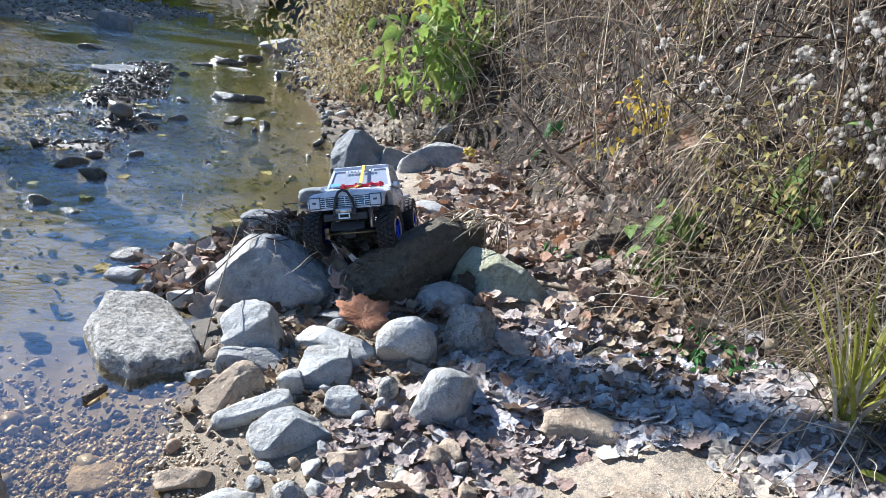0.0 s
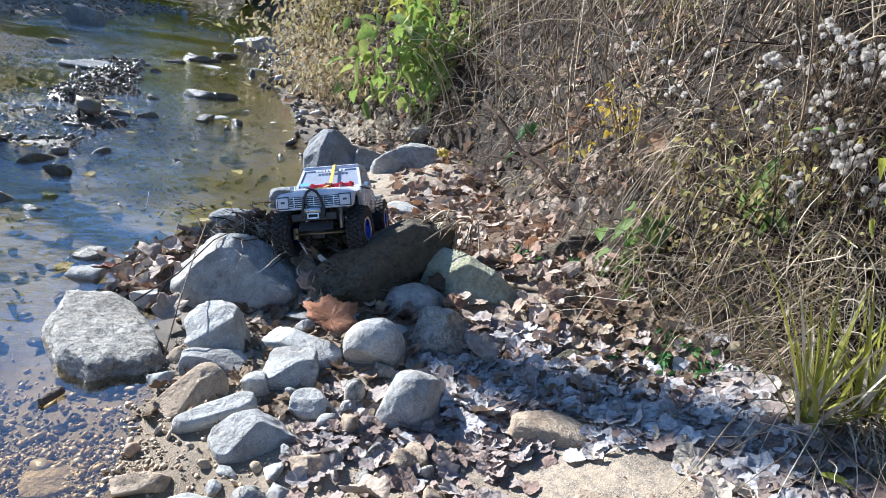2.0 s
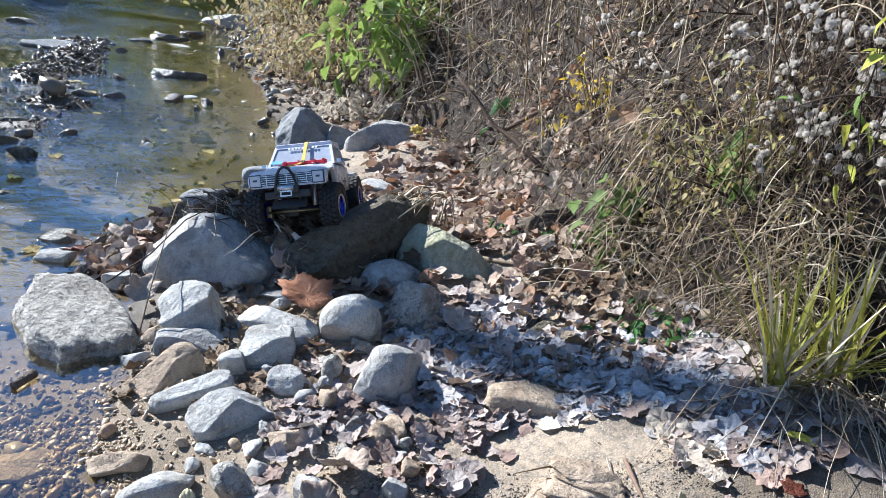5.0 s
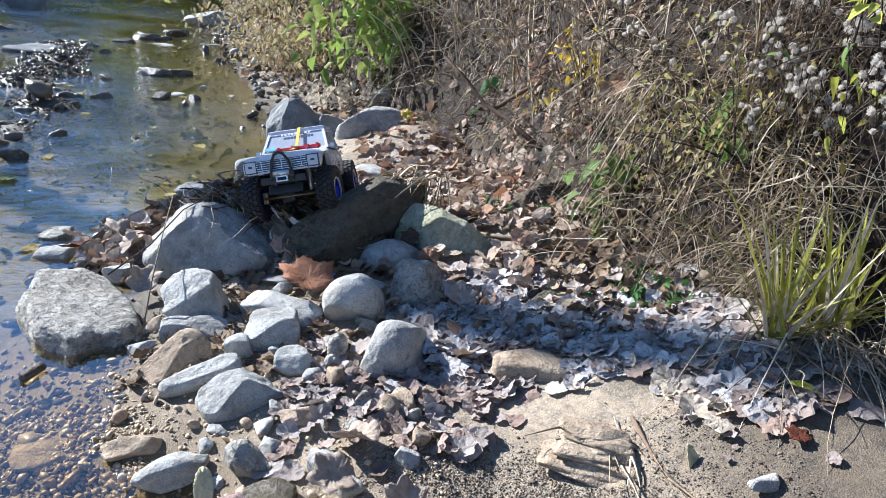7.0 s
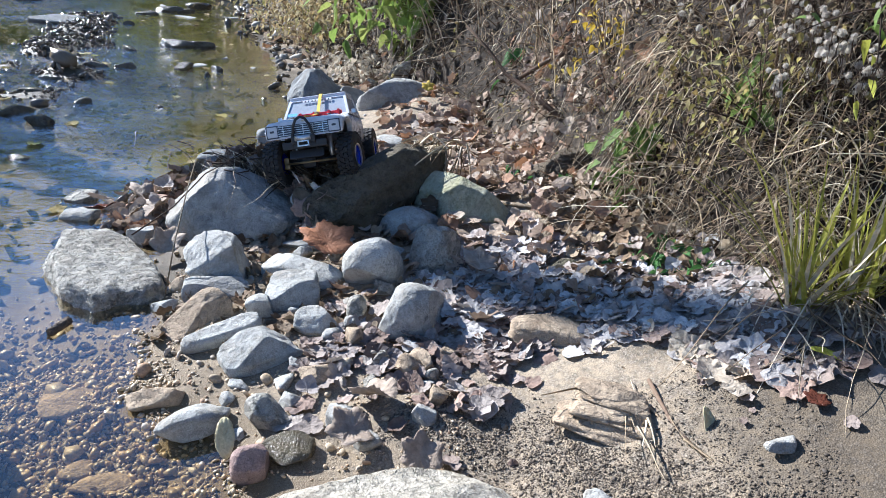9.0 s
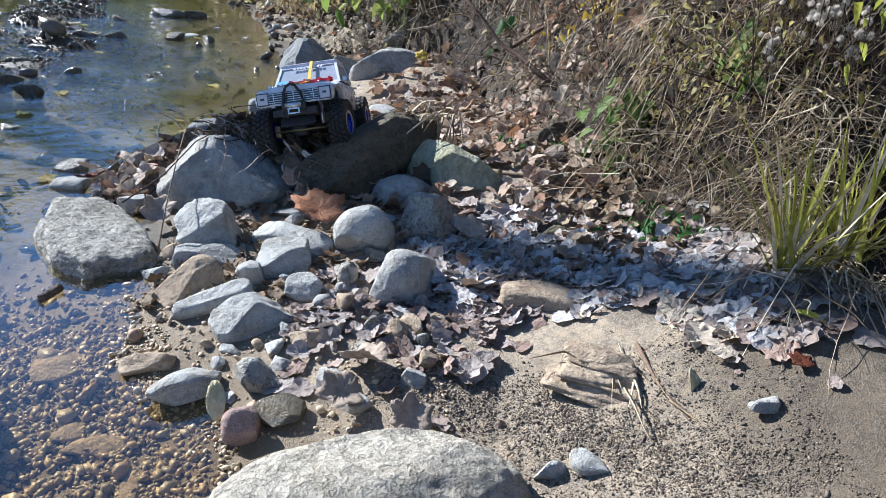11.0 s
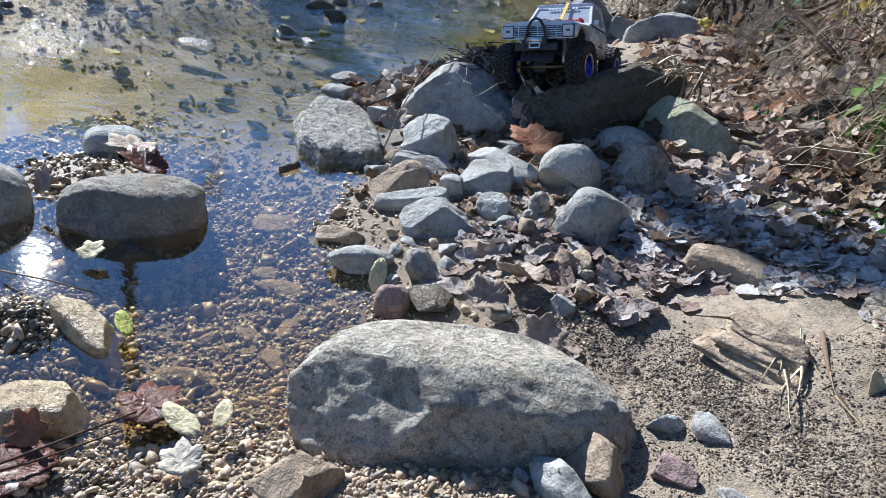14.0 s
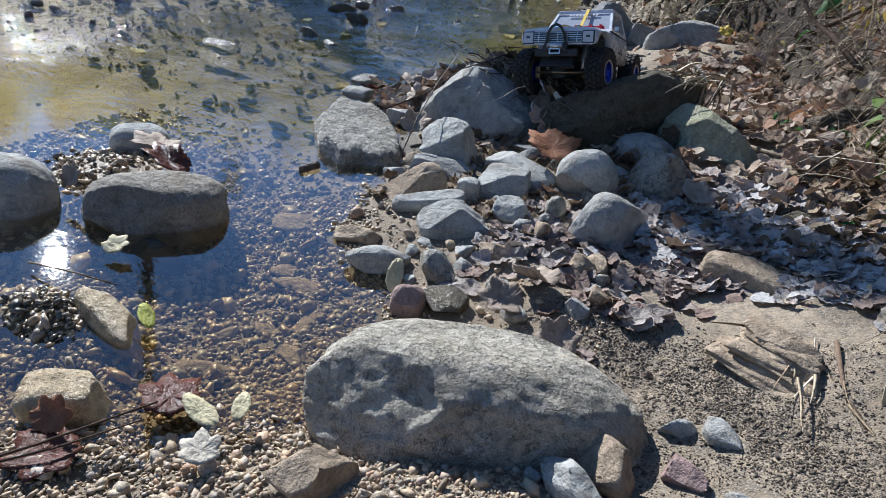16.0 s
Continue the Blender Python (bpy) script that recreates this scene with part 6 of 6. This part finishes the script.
bumper = part("bumper", box_bm(0, 0.232, 0.101, 0.112, 0.020, 0.018, 0.003), M_BLACK, truck, "black plastic bumper")
part("skid_plate", box_bm(0, 0.228, 0.078, 0.086, 0.006, 0.024, 0.002, None, Matrix.Rotation(0.5, 4, "X")), M_BLACK, bumper)
bm = bmesh.new()
arch = [(-0.030, 0.236, 0.088), (-0.026, 0.244, 0.120), (-0.020, 0.248, 0.148), (-0.011, 0.249, 0.163), (0.0, 0.249, 0.168), (0.011, 0.249, 0.163), (0.020, 0.248, 0.148), (0.026, 0.244, 0.120), (0.030, 0.236, 0.088)]
tube(bm, [Vector(q) * S for q in arch], 0.0036 * S, 8)
part("bull_bar", bm, M_BLACK, bumper, "black hoop bar")
winch = part("winch", box_bm(0, 0.243, 0.114, 0.060, 0.012, 0.018, 0.003), M_BLACK, truck)
fair = box_bm(0, 0.251, 0.098, 0.030, 0.003, 0.003)
box_bm(0, 0.251, 0.109, 0.030, 0.003, 0.003, 0, fair)
box_bm(-0.013, 0.251, 0.1035, 0.003, 0.003, 0.012, 0, fair)
box_bm(0.013, 0.251, 0.1035, 0.003, 0.003, 0.012, 0, fair)
part("fairlead", fair, M_SILVER, winch, "silver rope guide")
part("winch_drum", rod((-0.02, 0.249, 0.117), (0.02, 0.249, 0.117), 0.007), M_SILVER, winch)

# chassis and axles
for x in (-0.026, 0.026):
    part("frame_rail", box_bm(x, -0.02, 0.100, 0.006, 0.47, 0.016, 0.002), M_BLACK, truck)
part("gearbox", box_bm(0, 0.03, 0.095, 0.05, 0.08, 0.03, 0.006), M_BLACK, truck)
part("skid", box_bm(0, 0.0, 0.078, 0.07, 0.1, 0.008, 0.002), M_BLACK, truck)
part("battery", box_bm(0, 0.15, 0.118, 0.06, 0.09, 0.022, 0.003), M_BLACK, truck)
for y in (0.155, -0.155):
    axle = part("axle", rod((-0.075, y, 0.060), (0.075, y, 0.060), 0.009, 10), M_BLACK, truck, "black axle tube with central housing")
    part("housing", box_bm(0.012, y, 0.060, 0.040, 0.036, 0.036, 0.012), M_BLACK, axle)
    for x in (-0.072, 0.072):
        part("knuckle", box_bm(x, y, 0.060, 0.014, 0.026, 0.030, 0.003), M_BRASS, axle, "bronze steering knuckle")
    for x in (-0.048, 0.048):
        part("shock", rod((x, y, 0.066), (x * 0.86, y - 0.02, 0.135), 0.0065, 10), M_SILVER if y > 0 else M_RED_P, truck, "shock absorber")
        part("link", rod((x * 0.9, y, 0.055), (x * 0.55, y * 0.25, 0.080), 0.0032), M_BRASS, truck, "bronze suspension link")
part("tie_rod", rod((-0.07, 0.176, 0.058), (0.07, 0.176, 0.058), 0.0028), M_BRASS, truck)
part("servo", box_bm(-0.01, 0.178, 0.078, 0.042, 0.02, 0.022, 0.002), M_BLACK, truck)

# bed
bed = part("bed", box_bm(0, -0.205, 0.158, 0.090, 0.180, 0.026, 0.006), M_BODY, truck, "narrow white bed panel with dark stripe")
for s in (-1, 1):
    part("stripe", box_bm(s * 0.0456, -0.205, 0.1475, 0.001, 0.165, 0.003), M_DECALK, bed)
for i in range(5):
    part("tube_rail", rod((-0.04, -0.13 - 0.04 * i, 0.172), (0.04, -0.13 - 0.04 * i, 0.172), 0.002), M_DECALK, bed)
part("rear_bumper", box_bm(0, -0.315, 0.125, 0.09, 0.012, 0.014, 0.003), M_BLACK, truck)
part("rear_brace", box_bm(0, -0.298, 0.150, 0.07, 0.008, 0.02, 0.002), M_RED_P, truck)
for s in (-1, 1):
    txt = bpy.data.curves.new("bed_lettering", "FONT")
    txt.body, txt.size, txt.extrude, txt.align_x = "COLORADO", 0.030 * S, 0.0004, "CENTER"
    tmp = new("lettering_curve", txt)
    bpy.context.view_layer.update()
    me = bpy.data.meshes.new_from_object(tmp.evaluated_get(bpy.context.evaluated_depsgraph_get()))
    bpy.data.objects.remove(tmp)
    me.materials.clear()
    me.materials.append(M_DECALK)
    ob = new("bed_lettering", me)
    ob.parent = bed
    ob.matrix_basis = Matrix.Translation((s * 0.0460 * S, -0.205 * S, 0.152 * S)) @ Matrix.Rotation(radians(90 * s), 4, "Z") @ Matrix.Rotation(radians(90), 4, "X")
    tagged(ob, "dark capital letters on the bed side")

# strap and aerial over the cab
bm = bmesh.new()
path = [(0.0, 0.232, 0.158), (-0.004, 0.200, 0.172), (-0.006, 0.150, 0.174), (-0.008, 0.078, 0.182), (-0.010, 0.018, 0.2385), (-0.010, -0.08, 0.2405), (-0.008, -0.11, 0.19), (-0.004, -0.28, 0.175)]
prev = None
for i, q in enumerate(path):
    w = 0.0042 if i > 2 else 0.0022
    a, b = bm.verts.new((Vector(q) + Vector((-w, 0, 0.002))) * S), bm.verts.new((Vector(q) + Vector((w, 0, 0.002))) * S)
    c, d = bm.verts.new((Vector(q) + Vector((-w, 0, 0.0))) * S), bm.verts.new((Vector(q) + Vector((w, 0, 0.0))) * S)
    if prev:
        bm.faces.new((prev[0], prev[1], b, a))
        bm.faces.new((prev[2], c, d, prev[3]))
        bm.faces.new((prev[0], a, c, prev[2]))
        bm.faces.new((prev[1], prev[3], d, b))
    prev = (a, b, c, d)
part("strap", bm, M_YSTRAP, truck, "yellow webbing strap over the cab")
part("strap_hook", box_bm(-0.008, 0.085, 0.185, 0.012, 0.022, 0.006, 0.002), M_STRAW, truck, "frayed rope hook")


def wheel(x, y, steer, lift=0.0):
    """Lugged tyre on a blue rim with a silver ring; the outer face points away from the truck."""
    R, W, side = 0.0605, 0.044, 1 if x > 0 else -1
    bm = bmesh.new()
    hubp = rod((-0.012, 0, 0), (0.012, 0, 0), 0.010, 12, bm)
    w = part("wheel", hubp, M_BLUE, truck)
    w.matrix_basis = pose(x * S, y * S, (0.060 + lift) * S, 0, 0, steer)
    prof = [(-0.014, 0.028), (-0.020, 0.031), (-0.023, 0.044), (-0.021, 0.054), (-0.014, 0.0575), (0, 0.0585), (0.014, 0.0575), (0.021, 0.054), (0.023, 0.044), (0.020, 0.031), (0.014, 0.028)]
    bm = bmesh.new()
    n = 40
    rings = [[bm.verts.new((px * S, r * S * math.cos(k * 2 * math.pi / n), r * S * math.sin(k * 2 * math.pi / n))) for px, r in prof] for k in range(n)]
    for k in range(n):
        u, v = rings[k], rings[(k + 1) % n]
        for j in range(len(prof) - 1):
            bm.faces.new((u[j], u[j + 1], v[j + 1], v[j])).smooth = True
    for k in range(26):
        for row, px in enumerate((-0.016, -0.0055, 0.0055, 0.016)):
            a = (k + 0.5 * (row % 2)) * 2 * math.pi / 26
            m = Matrix.Rotation(a, 4, "X")
            made = bmesh.ops.create_cube(bm, size=1.0)["verts"]
            far = 0.0595 if abs(px) < 0.01 else 0.0575
            bmesh.ops.transform(bm, matrix=m @ Matrix.Translation((px * S, 0, far * S)) @ Matrix.Rotation(0.35 * (1 if row % 2 else -1), 4, "Z") @ Matrix.Diagonal((0.0095 * S, 0.0095 * S, 0.006 * S, 1)), verts=made)
    bmesh.ops.recalc_face_normals(bm, faces=bm.faces)
    part("tyre", bm, M_RUBBER, w, "black lugged rubber tyre")
    bm = bmesh.new()
    for r0, r1, z0, z1 in ((0.0285, 0.0285, -0.017, 0.017), (0.022, 0.028, 0.010, 0.016)):
        c = [[bm.verts.new((side * z * S, r * S * math.cos(k * 2 * math.pi / 32), r * S * math.sin(k * 2 * math.pi / 32))) for k in range(32)] for r, z in ((r0, z0), (r1, z1))]
        for k in range(32):
            bm.faces.new((c[0][k], c[0][(k + 1) % 32], c[1][(k + 1) % 32], c[1][k]))
    for k in range(9):
        made = bmesh.ops.create_cube(bm, size=1.0)["verts"]
        bmesh.ops.transform(bm, matrix=Matrix.Rotation(k * 2 * math.pi / 9, 4, "X") @ Matrix.Translation((side * 0.011 * S, 0, 0.016 * S)) @ Matrix.Diagonal((0.004 * S, 0.006 * S, 0.02 * S, 1)), verts=made)
    part("rim", bm, M_BLUE, w, "blue anodised spoked rim")
    bm = bmesh.new()
    n = 36
    c = [[bm.verts.new((side * z * S, r * S * math.cos(k * 2 * math.pi / n), r * S * math.sin(k * 2 * math.pi / n))) for k in range(n)] for r, z in ((0.0315, 0.018), (0.0315, 0.0215), (0.0265, 0.0215), (0.0265, 0.018))]
    for i in range(4):
        for k in range(n):
            bm.faces.new((c[i][k], c[i][(k + 1) % n], c[(i + 1) % 4][(k + 1) % n], c[(i + 1) % 4][k]))
    part("beadlock_ring", bm, M_SILVER, w, "silver ring round the rim")


wheel(0.095, 0.155, -6)
wheel(-0.095, 0.155, -6)
wheel(0.095, -0.155, 0)
wheel(-0.095, -0.155, 0, 0.018)
